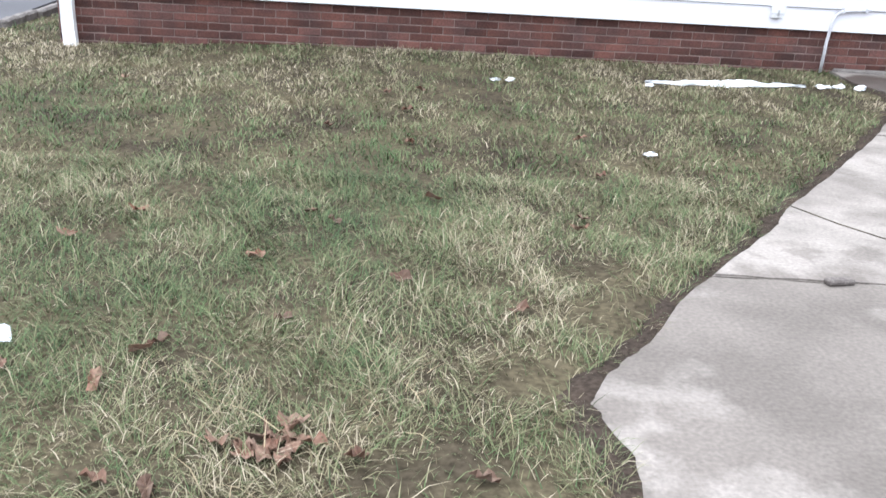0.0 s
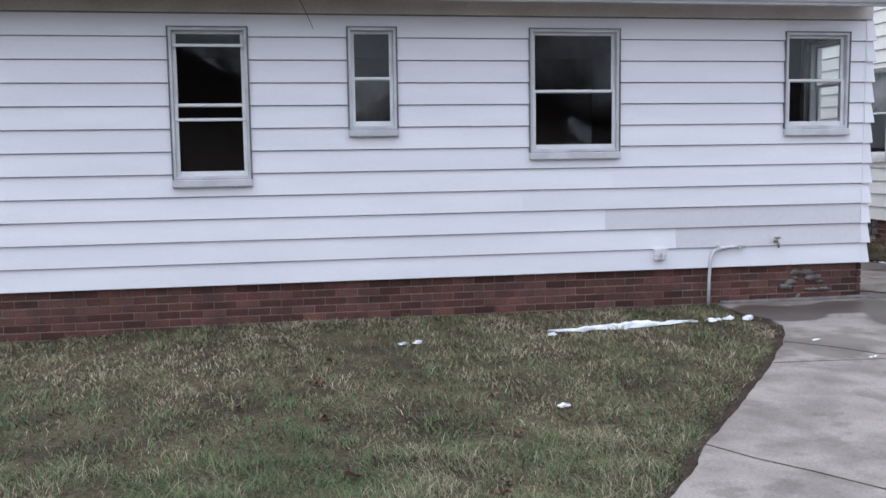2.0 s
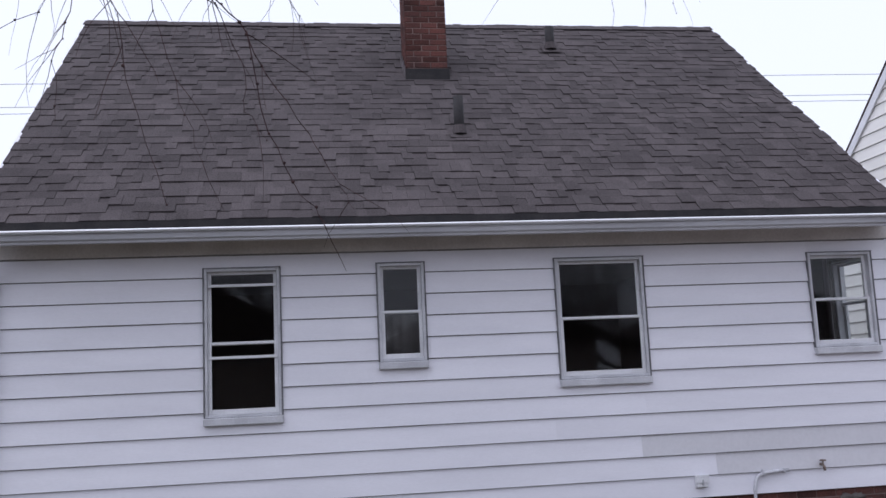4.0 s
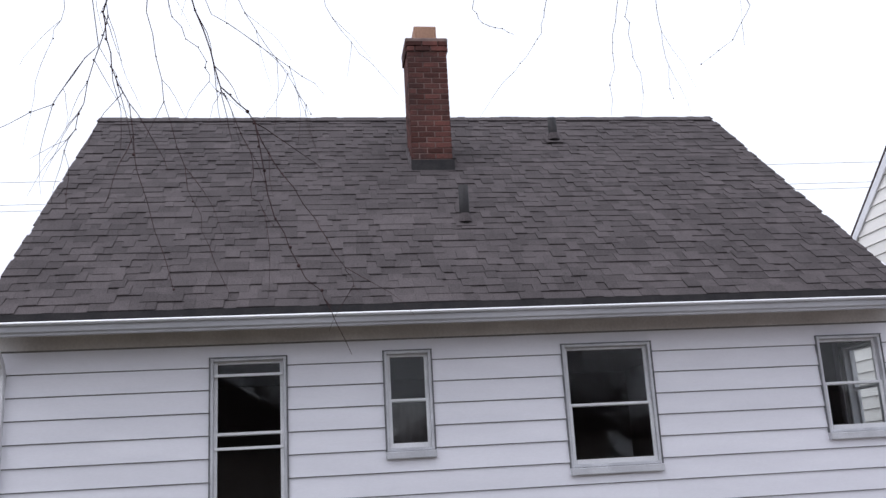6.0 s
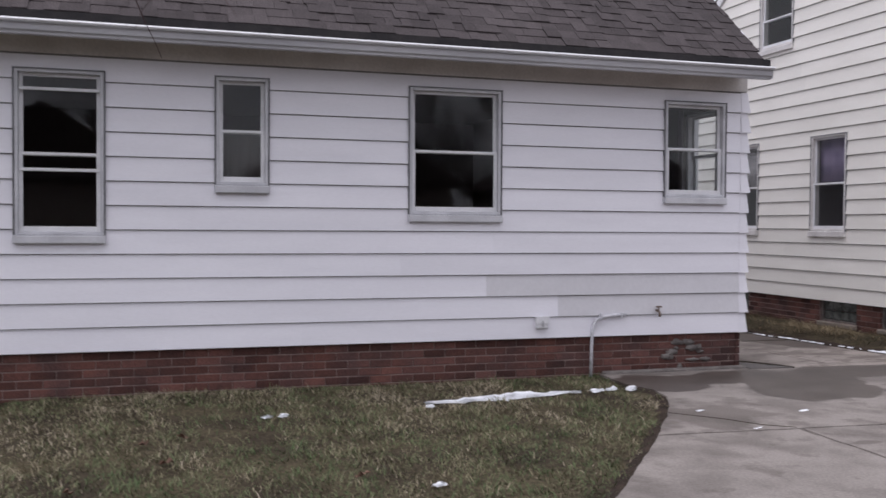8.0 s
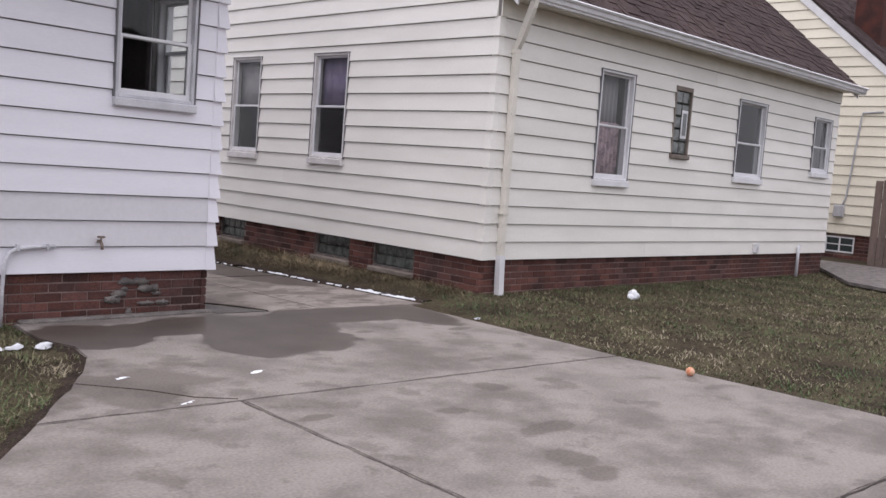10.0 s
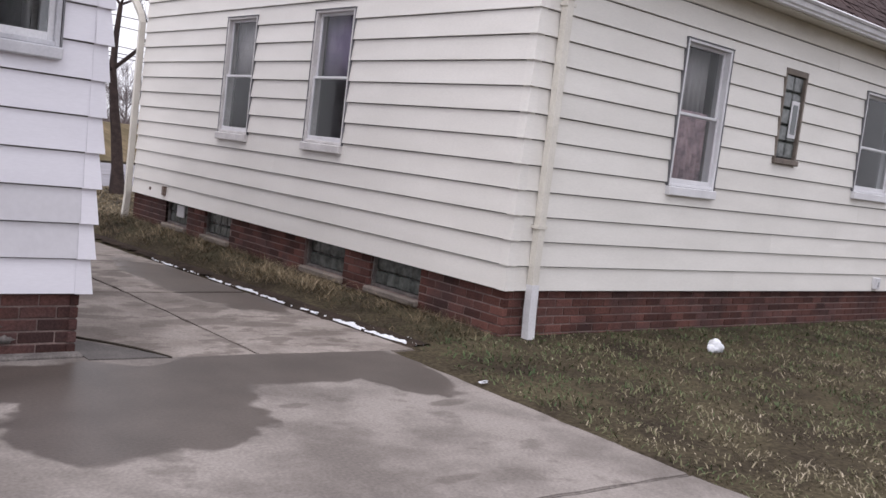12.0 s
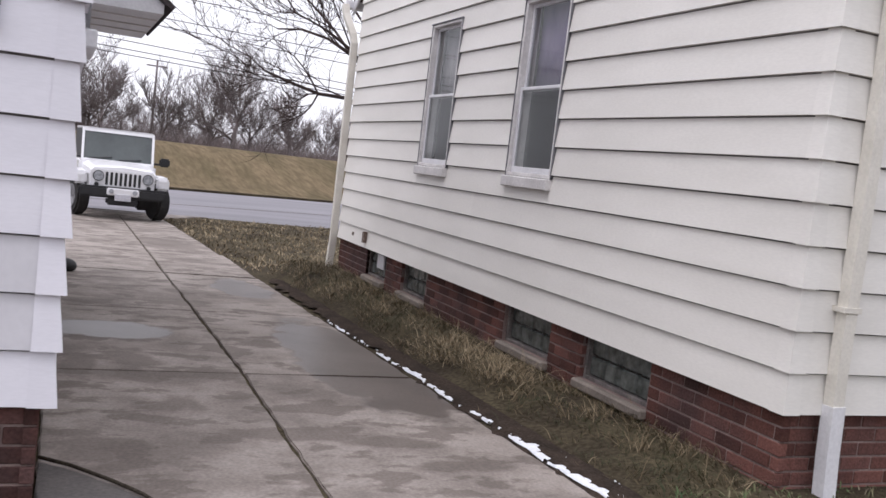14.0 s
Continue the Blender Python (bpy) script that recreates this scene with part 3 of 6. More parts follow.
def tube(name, points, radius, material, parent=None, sides=10, taper=1.0, square=None):
    """A pipe along points; square gives (half width, half depth) for a boxed spout."""
    bm = bmesh.new()
    rings = []
    for i, p in enumerate(points):
        p = Vector(p)
        d = (Vector(points[min(i + 1, len(points) - 1)]) - Vector(points[max(i - 1, 0)])).normalized()
        side = d.cross(Vector((0, 1, 0.001))).normalized() if abs(d.y) < 0.9 else d.cross(Vector((1, 0, 0))).normalized()
        up = side.cross(d).normalized()
        r = radius * (1 + (taper - 1) * i / max(1, len(points) - 1))
        if square:
            ring = [(square[0], square[1]), (-square[0], square[1]), (-square[0], -square[1]), (square[0], -square[1])]
        else:
            ring = [(r * math.cos(2 * math.pi * k / sides), r * math.sin(2 * math.pi * k / sides)) for k in range(sides)]
        rings.append([bm.verts.new(p + side * a + up * b) for a, b in ring])
    for a, b in zip(rings, rings[1:]):
        for k in range(len(a)):
            bm.faces.new((a[k], a[(k + 1) % len(a)], b[(k + 1) % len(a)], b[k]))
    bm.faces.new(rings[0][::-1])
    bm.faces.new(rings[-1])
    return put(name, mesh_of(name, bm, material, smooth=not square), parent)


# ---- ground ----
def base_level(y):
    """The drive's level: flat behind the houses, then falling to the street."""
    return -0.023 * np.clip(np.asarray(y, float) - 7.8, 0, 24)


def ease(v, a, b):
    s = np.clip((np.asarray(v, float) - a) / (b - a), 0, 1)
    return s * s * (3 - 2 * s)


ROAD_TURN = radians(17)
ROAD_DIR = (math.cos(ROAD_TURN), math.sin(ROAD_TURN))


def across_road(x, y):
    """Metres beyond the road's near edge, square to it."""
    return -(x - 11.0) * ROAD_DIR[1] + (y - 28.2) * ROAD_DIR[0]


def ground_level(x, y):
    x, y = np.asarray(x, float), np.asarray(y, float)
    z = base_level(y) - 0.022
    z = z + 0.018 * np.sin(x * 1.3 + 0.5) * np.sin(y * 1.1) * ease(-x, -4.0, -1.0) * ease(y, 0.5, 2.0)
    z = z - 0.09 * ease(-x, 0.5, 3.0) * ease(y, 4.0, 8.0)
    z = z + (0.060 - base_level(y)) * ease(x, 8.50, 8.85) * ease(-y, -17.5, -15.5) * ease(y, 6.0, 8.2)
    z = z + 0.10 * ease(x, 17.0, 21.0) * ease(-y, -16, -14)
    s = across_road(x, y)
    z = z + 1.75 * ease(s, 14.5, 29.0) - 0.9 * ease(s, 32.0, 60.0)
    return z


def sheet(name, xs, ys, level, material):
    gx, gy = np.meshgrid(xs, ys)
    gz = level(gx, gy)
    co = np.stack([gx, gy, gz], -1).reshape(-1, 3)
    nx, ny = len(xs), len(ys)
    idx = np.arange(nx * ny).reshape(ny, nx)
    faces = np.stack([idx[:-1, :-1], idx[:-1, 1:], idx[1:, 1:], idx[1:, :-1]], -1).reshape(-1, 4)
    me = bpy.data.meshes.new(name)
    me.from_pydata(co.tolist(), [], faces.tolist())
    me.materials.append(material)
    for p in me.polygons:
        p.use_smooth = True
    return put(name, me)


xs = np.concatenate([[-900, -400, -200, -100, -60, -40, -25, -15, -10], np.arange(-7, 24, 0.3), np.arange(24, 60, 2.0), [70, 90, 120, 200, 400, 900]])
ys = np.concatenate([[-900, -300, -100, -50, -25, -12, -6], np.arange(-3, 18, 0.3), np.arange(18, 75, 1.0), [80, 90, 100, 120, 160, 250, 500, 1500]])
ground = tagged(sheet("ground", xs, ys, ground_level, SOIL), "brown soil with dormant thatch under the lawns", "ground", kind="structure")
verge = tagged(sheet("hillside", np.arange(-60, 100, 2.0), np.arange(30, 110, 2.0), lambda x, y: np.where(across_road(x, y) > 11.9, ground_level(x, y) + 0.03, ground_level(x, y) - 0.4), HILL), "dull straw-green mown slope beyond the road", "grass", kind="structure")


def strip(name, s0, s1, lift, material, thick=0.1, u0=-80.0, u1=120.0):
    """A band along the road, from s0 to s1 metres beyond its near edge."""
    bm = bmesh.new()
    n = 60
    rows = []
    for s, dz in ((s0, -thick), (s0, 0.0), (s1, 0.0), (s1, -thick)):
        line = []
        for i in range(n + 1):
            u = u0 + (u1 - u0) * i / n
            line.append(bm.verts.new((11.0 + u * ROAD_DIR[0] - s * ROAD_DIR[1], 28.2 + u * ROAD_DIR[1] + s * ROAD_DIR[0], -0.574 + lift + dz)))
        rows.append(line)
    for a, b in zip(rows, rows[1:]):
        for i in range(n):
            bm.faces.new((a[i], a[i + 1], b[i + 1], b[i]))
    return put(name, mesh_of(name, bm, material))


tagged(strip("road", -0.4, 11.6, 0.085, ROAD), "worn grey two-lane asphalt road", "road", kind="structure")
tagged(strip("kerb", 11.6, 11.85, 0.17, SOIL, 0.2), "low muddy kerb on the far side of the road", "kerb", kind="structure")
tagged(strip("lane_line", 4.2, 4.32, 0.092, CEMENT, 0.004), "faded white lane line on the road", "road marking", kind="structure")

# the drive: concrete slabs round the rear and down between the houses
LEFT_EDGE = [(0.90, -9.0), (0.93, 1.30), (0.97, 1.58), (0.90, 1.86), (1.0, 2.05), (1.20, 2.28), (1.42, 2.64), (1.75, 3.05), (2.10, 3.47), (2.35, 3.86), (2.62, 4.18), (3.0, 4.66), (3.36, 5.12), (3.66, 5.52), (3.98, 5.97), (4.28, 6.42), (4.46, 6.78), (4.52, 7.10), (4.42, 7.42), (4.46, 8.03)]


def rough_edge(a, b, rng, amount=0.012, step=0.12):
    n = max(1, int(math.dist(a, b) / step))
    return [(a[0] + (b[0] - a[0]) * i / n + (rng.uniform(-amount, amount) if i else 0), a[1] + (b[1] - a[1]) * i / n + (rng.uniform(-amount, amount) if i else 0)) for i in range(n)]


def slab(parent, corners, rng, amount=0.004, drop=0.0, material=None):
    poly = []
    for a, b in zip(corners, corners[1:] + corners[:1]):
        poly += rough_edge(a, b, rng, amount)
    bm = bmesh.new()
    vs = [bm.verts.new((x, y, float(base_level(y)) - drop)) for x, y in poly]
    f = bm.faces.new(vs)
    if f.normal.z < 0:
        f.normal_flip()
    bm.faces.ensure_lookup_table()
    ext = bmesh.ops.extrude_face_region(bm, geom=[f])
    for v in ext["geom"]:
        if isinstance(v, bmesh.types.BMVert):
            v.co.z -= 0.10
    top = [e for e in bm.edges if all(v in vs for v in e.verts)]
    bmesh.ops.bevel(bm, geom=top, offset=0.007, segments=2, affect="EDGES")
    bmesh.ops.triangulate(bm, faces=[f for f in bm.faces if len(f.verts) > 4])
    return put("slab", mesh_of("slab", bm, material or CONCRETE), parent)


def edge_between(y0, y1):
    """The lawn-side edge from y0 to y1, ends included."""
    def at(y):
        for (xa, ya), (xb, yb) in zip(LEFT_EDGE, LEFT_EDGE[1:]):
            if ya <= y <= yb:
                return (xa + (xb - xa) * (y - ya) / (yb - ya), y)
    return [at(y0)] + [p for p in LEFT_EDGE if y0 < p[1] < y1] + [at(y1)]


rng = random.Random(4)
driveway = tagged(boxes("driveway", [(0.98, 8.0, -8.9, 1.3, -0.13, -0.08), (4.8, 8.0, 1.3, 7.7, -0.13, -0.08)], JOINT), "stained concrete drive with dark joints, partly wet", "driveway", kind="structure")
G = 0.009
slab(driveway, [(4.67 - G, -9.0), (4.67 - G, 2.73 - G)] + edge_between(-9.0, 2.90 - G)[::-1][:-1] + [(0.90, -9.0)], rng, 0.008)
slab(driveway, [(4.67 - G, 2.73 + G), (4.74 - G, 5.43 - G)] + edge_between(2.90 + G, 5.5 - G)[::-1], rng, 0.008)
slab(driveway, [(8.06, 5.20 + G), (8.16, 7.80 - G), (6.13, 7.94), (6.13, 8.03)] + edge_between(5.5 + G, 8.03)[::-1] + [(4.74, 5.43 + G)], rng, 0.008)
slab(driveway, [(4.67 + G, 2.73 + G), (8.13, 2.66 + G), (8.06, 5.20 - G), (4.74 + G, 5.43 - G)], rng, 0.006)
slab(driveway, [(4.67 + G, -9.0), (8.2, -9.0), (8.13, 2.66 - G), (4.67 + G, 2.73 - G)], rng, 0.006)
lane = [7.80, 10.35, 12.85, 15.6, 18.2, 20.8, 23.4, 26.0]
mid = [7.17, 7.25, 7.28, 7.30, 7.33, 7.36, 7.38, 7.40]
for k, (a, b) in enumerate(zip(lane, lane[1:])):
    H = 0.012
    slab(driveway, [(6.085, a + G + (0.10 if k == 0 else 0)), (mid[k] - H, a + G + (0.05 if k == 0 else 0)), (mid[k + 1] - H, b - G), (6.085, b - G)], rng, 0.007, 0.012 * rng.random(), LANE)
    slab(driveway, [(mid[k] + H, a + G + (0.05 if k == 0 else 0)), (8.40 - 0.01 * k, a + G), (8.40 - 0.04 * max(0, k - 3), b - G), (mid[k + 1] + H, b - G)], rng, 0.007, 0.012 * rng.random(), LANE)
slab(driveway, [(5.6, 26.02), (8.25, 26.02), (9.6, 28.1), (4.6, 26.7)], rng, 0.006, 0.0, LANE)
# an old wedge of concrete at the white house's corner, and its pale broken rim
slab(driveway, [(6.09, 7.905), (6.57, 7.87), (6.45, 8.12), (6.27, 8.38), (6.09, 8.56)], rng, 0.010, -0.006, OLD_CONCRETE)
tube("crack", [(6.09, 8.57, 0.002), (6.20, 8.47, 0.004), (6.27, 8.39, 0.003), (6.37, 8.26, 0.004), (6.46, 8.13, 0.003), (6.52, 8.0, 0.004), (6.575, 7.87, 0.002)], 0.008, JOINT, driveway, 5)
tube("crack", [(2.36, 3.86, -0.001), (2.5, 3.6, 0.0), (2.68, 3.36, 0.0), (2.9, 3.02, 0.0), (3.05, 2.75, -0.001)], 0.005, JOINT, driveway, 5)
tube("crack", [(4.12, 6.16, -0.001), (4.4, 5.85, 0.0), (4.55, 5.6, 0.0), (4.74, 5.46, -0.001)], 0.005, JOINT, driveway, 5)

bm = bmesh.new()
rim = [bm.verts.new((x, y, float(ground_level(x, y)) + 0.022)) for x, y in ((18.4, 13.0), (19.8, 13.0), (19.8, 7.3), (18.2, 5.95), (16.7, 5.95), (16.9, 6.9), (18.4, 8.0))]
bm.faces.new(rim)
bmesh.ops.triangulate(bm, faces=bm.faces[:])
thicken(bm, 0.05)
tagged(put("path", mesh_of("path", bm, CEMENT)), "worn concrete path round the cream house's corner", "path", kind="structure")
asphalt = tagged(boxes("neighbour_drive", [(-7.5, -3.55, 8.9, 26.5, -0.55, -0.10)], ASPHALT), "grey asphalt drive beside the white house", "driveway", kind="structure")
rng = random.Random(8)
for k in range(34):
    bm = bmesh.new()
    box(bm, -0.14, 0.14, -0.05, 0.05, -0.06, 0.05, bevel=0.02)
    edging = put("edging_stone", mesh_of("edging_stone", bm, CEMENT), asphalt, pose(-3.47 + rng.uniform(-0.02, 0.02), 9.0 + 0.31 * k, -0.09 + float(base_level(9 + 0.31 * k)), 0, 0, 90 + rng.uniform(-5, 5)))


# ---- houses ----
def empty(name, at=(0, 0, 0)):
    ob = new(name)
    ob.matrix_basis = pose(*at)
    return ob


STEP = 0.203


def roof_body(parent, x0, x1, eave_y, eave_z, ridge_y, ridge_z, far_y, material, seed, singles, skew=0.0):
    """Roof decks of both slopes, the shingles of the near one, ridge caps and rake boards."""
    bm = bmesh.new()
    t = 0.035
    prof = [(eave_y, eave_z), (ridge_y, ridge_z), (far_y, eave_z), (far_y, eave_z - t), (ridge_y, ridge_z - t * 1.3), (eave_y, eave_z - t)]
    a, b = [[bm.verts.new((x - (skew if x == x1 and abs(y - ridge_y) > 0.01 else 0), y, z)) for y, z in prof] for x in (x0, x1)]
    for i in range(6):
        j = (i + 1) % 6
        bm.faces.new((a[i], a[j], b[j], b[i]))
    for v in (a, b):
        bm.faces.new((v[0], v[1], v[4], v[5]))
        bm.faces.new((v[1], v[2], v[3], v[4]))
    roof = put("roof", mesh_of("roof", bm, material), parent)
    roof_slope(roof, x0 - 0.015, x1 + 0.015, (eave_y - 0.02, eave_z - 0.015), (ridge_y, ridge_z), material, seed, singles, skew=skew)
    slope = math.degrees(math.atan2(ridge_z - eave_z, ridge_y - eave_y))
    bm = bmesh.new()
    rng = random.Random(seed + 1)
    x = x0 - 0.02
    while x < x1 - 0.2:
        for s in (1, -1):
            m = pose(x, ridge_y, ridge_z + 0.030 + rng.uniform(0, 0.004), 0, 2, 0) @ pose(0, 0, 0, s * -slope * 0.93, 0, 0)
            bmesh.ops.create_cube(bm, size=1.0, matrix=m @ Matrix.LocRotScale((0.10, s * 0.07, 0), None, (0.22, 0.15, 0.012)))
        x += 0.14
    put("ridge_cap", mesh_of("ridge_cap", bm, material), roof)
    return roof


def rake_boards(parent, x, eave_y, eave_z, ridge_y, ridge_z, far_y, material, width=0.14, skew=0.0):
    bm = bmesh.new()
    for e in (eave_y, far_y):
        quad = [(e, eave_z - 0.05), (ridge_y, ridge_z - 0.065), (ridge_y, ridge_z - 0.065 - width * 1.3), (e, eave_z - 0.05 - width)]
        f, g = [[bm.verts.new((x + d - (skew if abs(y - ridge_y) > 0.01 else 0), y, z)) for y, z in quad] for d in (-0.012, 0.012)]
        bm.faces.new(f)
        bm.faces.new(g[::-1])
        for i in range(4):
            bm.faces.new((f[i], g[i], g[(i + 1) % 4], f[(i + 1) % 4]))
    return put("rake_board", mesh_of("rake_board", bm, material), parent)


def shell(parent, x0, x1, y0, y1, floor_z, ceiling_z, walls):
    """Plain inner floor and ceiling, and the outer walls that no one sees, to close the house."""
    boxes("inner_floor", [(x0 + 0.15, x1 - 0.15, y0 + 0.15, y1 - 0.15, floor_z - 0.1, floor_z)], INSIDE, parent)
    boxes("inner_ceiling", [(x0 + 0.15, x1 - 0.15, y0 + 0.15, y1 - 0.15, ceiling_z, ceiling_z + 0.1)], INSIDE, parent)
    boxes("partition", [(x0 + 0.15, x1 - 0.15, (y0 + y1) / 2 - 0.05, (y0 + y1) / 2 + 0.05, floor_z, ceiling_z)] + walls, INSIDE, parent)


# -- the white house --
AX0, AX1, AY0, AY1 = -2.70, 6.10, 8.07, 15.50
A_FOOT, A_ROWS, A_TOP = 0.36, 12, 2.80
A_EAVE, A_RIDGE, A_FAR = (7.67, 3.062), (11.77, 6.487), 15.86
house_a = tagged(empty("house", (AX0, AY0, 0)), "small white house with lapped siding, brick base and dark shingled roof", "house")
house_a.matrix_basis = Matrix.Identity(4)
rear_m = pose(0, AY0, 0)
a_holes = [(-0.74, -0.06, 1.30, 2.67), (0.84, 1.28, 1.73, 2.68), (2.55, 3.43, 1.50, 2.68), (5.16, 5.84, 1.70, 2.67)]
wall = core_wall("rear_wall", house_a, rear_m, AX0, AX1, A_FOOT, 2.99, a_holes, [], LAP_SHADE_CORE)
siding(wall, AX0 + 0.03, AX1 - 0.02, A_FOOT, A_ROWS, STEP, a_holes, [], SIDING_A, 11, patch={1: 4.03, 2: 3.30})
corner_caps(house_a, AX1, AY0, 1, A_FOOT, A_ROWS, STEP, SIDING_A, 3, 0.010)
boxes("corner_post", [(AX0 - 0.02, AX0 + 0.09, AY0 - 0.028, AY0 + 0.06, A_FOOT, 2.98)], GREY_TRIM, house_a, 0.004)
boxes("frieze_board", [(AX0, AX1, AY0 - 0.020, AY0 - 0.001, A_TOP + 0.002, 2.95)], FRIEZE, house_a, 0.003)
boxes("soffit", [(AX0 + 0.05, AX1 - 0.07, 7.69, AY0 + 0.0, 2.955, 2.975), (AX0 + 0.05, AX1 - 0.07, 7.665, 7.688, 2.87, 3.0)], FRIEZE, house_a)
side_m = pose(AX1, 0, 0, 0, 0, 90)
planes_a = [(-0.835, 1, 3.34 - 0.835 * AY0), (0.835, 1, 3.34 + 0.835 * AY1)]
side_holes = [(8.40, 9.02, 1.70, 2.67)]
wall = core_wall("side_wall", house_a, side_m, AY0 + 0.14, AY1, A_FOOT, 6.4, side_holes, planes_a, LAP_SHADE_CORE)
siding(wall, AY0 + 0.03, AY1, A_FOOT, 29, STEP, side_holes, planes_a, SIDING_A, 12)
wall = core_wall("far_side_wall", house_a, pose(AX0, 0, 0, 0, 0, -90), -AY1, -AY0 - 0.14, A_FOOT, 6.4, [], [(0.835, 1, 3.34 - 0.835 * AY0), (-0.835, 1, 3.34 + 0.835 * AY1)], SIDING_A)
core_wall("front_wall", house_a, pose(0, AY1, 0, 0, 0, 180), -AX1, -AX0, A_FOOT, 2.99, [], [], SIDING_A)
base = core_wall("brick_base", house_a, pose(0, AY0 + 0.030, 0), AX0 + 0.03, AX1 - 0.03, -0.40, A_FOOT - 0.002, [], [], MORTAR, 0.25)
brickwork(base, AX0 + 0.03, AX1 - 0.03, -0.153, 7, (), BRICK, 5)
side_base = core_wall("side_brick_base", house_a, pose(AX1 - 0.03, 0, 0, 0, 0, 90), AY0 + 0.036, AY1, -0.40, A_FOOT - 0.002, [], [], MORTAR, 0.25)
brickwork(side_base, AY0 + 0.01, AY1, -0.153, 7, (), BRICK, 6, near=(0, 9.0))
core_wall("far_brick_base", house_a, pose(AX0 + 0.03, 0, 0, 0, 0, -90), -AY1, -AY0 - 0.06, -0.40, A_FOOT - 0.002, [], [], BRICK, 0.25)
for (u0, u1, z0, z1), foot, split, storm in zip(a_holes, (1.255, 1.69, 1.455, 1.655), (2.0, 2.235, 2.115, 2.215), ((1.845, 2.50), None, None, None)):
    window(house_a, rear_m, u0, u1, foot, z1, split, storm=storm, sill=0.07, trim=CASING)
window(house_a, side_m, 8.40, 9.02, 1.655, 2.67, 2.215)
shell(house_a, AX0, AX1, AY0, AY1, 0.55, 2.78, [(1.9, 2.0, AY0 + 0.16, 11.7, 0.55, 2.78), (0.35, 0.42, AY0 + 0.16, 11.7, 0.55, 2.78), (4.4, 4.5, AY0 + 0.16, 11.7, 0.55, 2.78)])
drape(house_a, side_m, 8.97, 9.07, 1.62, 2.72, 0.17, CURTAIN, waves=2)
def smear(parent, x, z, rx, rz, y, seed):
    """A ragged dab of cement on a wall that faces -y."""
    r = random.Random(seed)
    bm = bmesh.new()
    poly = []
    for k in range(18):
        a = 2 * math.pi * k / 18
        q = r.uniform(0.65, 1.15)
        poly.append((x + rx * q * math.cos(a), z + rz * q * math.sin(a)))
    prism(bm, poly, lambda u, v: 0.004 + 0.006 * r.random(), -0.01)
    return put("cement_patch", mesh_of("cement_patch", bm, CEMENT, True), parent, pose(0, y, 0))


rng = random.Random(70)
for k in range(13):
    smear(house_a, rng.uniform(5.22, 5.72), rng.choice((0.02, 0.05, 0.09, 0.13, 0.17, 0.21, 0.27)), rng.uniform(0.03, 0.085), rng.uniform(0.015, 0.04), AY0 + 0.022, 70 + k)
boxes("wall_ledge", [(4.5, 6.09, AY0 - 0.09, AY0 - 0.0, -0.03, 0.018)], CEMENT, house_a, 0.012)
roof_a = roof_body(house_a, AX0 + 0.07, AX1 + 0.05, *A_EAVE, *A_RIDGE, A_FAR, SHINGLE, 21, 300, skew=0.15)
rake_boards(house_a, AX1 + 0.036, *A_EAVE, *A_RIDGE, A_FAR, TRIM, skew=0.15)
rake_boards(house_a, AX0 + 0.080, *A_EAVE, *A_RIDGE, A_FAR, TRIM)
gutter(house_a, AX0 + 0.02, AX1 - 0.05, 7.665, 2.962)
# near-black strip that paints the shadow line between roof edge and gutter
boxes("dark_drip_edge", [(AX0 + 0.025, AX1 - 0.06, 7.600, 7.668, 2.975, 3.050)], IRON, house_a)
tube("downspout", [(-2.56, 7.66, 2.93), (-2.56, 7.70, 2.86), (-2.56, 7.98, 2.66), (-2.56, 8.02, 2.58), (-2.56, 8.02, 0.12), (-2.55, 8.00, 0.0), (-2.53, 7.96, -0.13)], 0.03, TRIM, house_a, square=(0.055, 0.038))
for z in (0.395, 0.545, 0.590):
    boxes("nail", [(AX1 + 0.020, AX1 + 0.034, AY0 + 0.040, AY0 + 0.052, z, z + 0.012)], RUST, house_a)
# hood over the side door
def extruded(name, shape, y0, y1, material, parent):
    """A profile in (x, z) drawn along y."""
    bm = bmesh.new()
    ends = [[bm.verts.new((x, y, z)) for x, z in shape] for y in (y0, y1)]
    n = len(shape)
    for i in range(n):
        bm.faces.new((ends[0][i], ends[0][(i + 1) % n], ends[1][(i + 1) % n], ends[1][i]))
    bm.faces.new(ends[0][::-1])
    bm.faces.new(ends[1])
    return put(name, mesh_of(name, bm, material), parent)


HX = AX1 + 0.024
hood = extruded("door_hood", [(HX, 2.15), (AX1 + 0.53, 2.15), (AX1 + 0.53, 2.21), (HX, 2.58)], 11.0, 12.8, TRIM, house_a)
extruded("hood_roof", [(HX, 2.585), (AX1 + 0.58, 2.180), (AX1 + 0.60, 2.205), (HX, 2.625)], 10.96, 12.84, SHINGLE, hood)
for k in (0.35, 0.80, 1.25):
    boxes("hood_seam", [(HX + 0.01, AX1 + 0.52, 11.0 + k, 11.03 + k, 2.143, 2.151)], FRIEZE, hood)
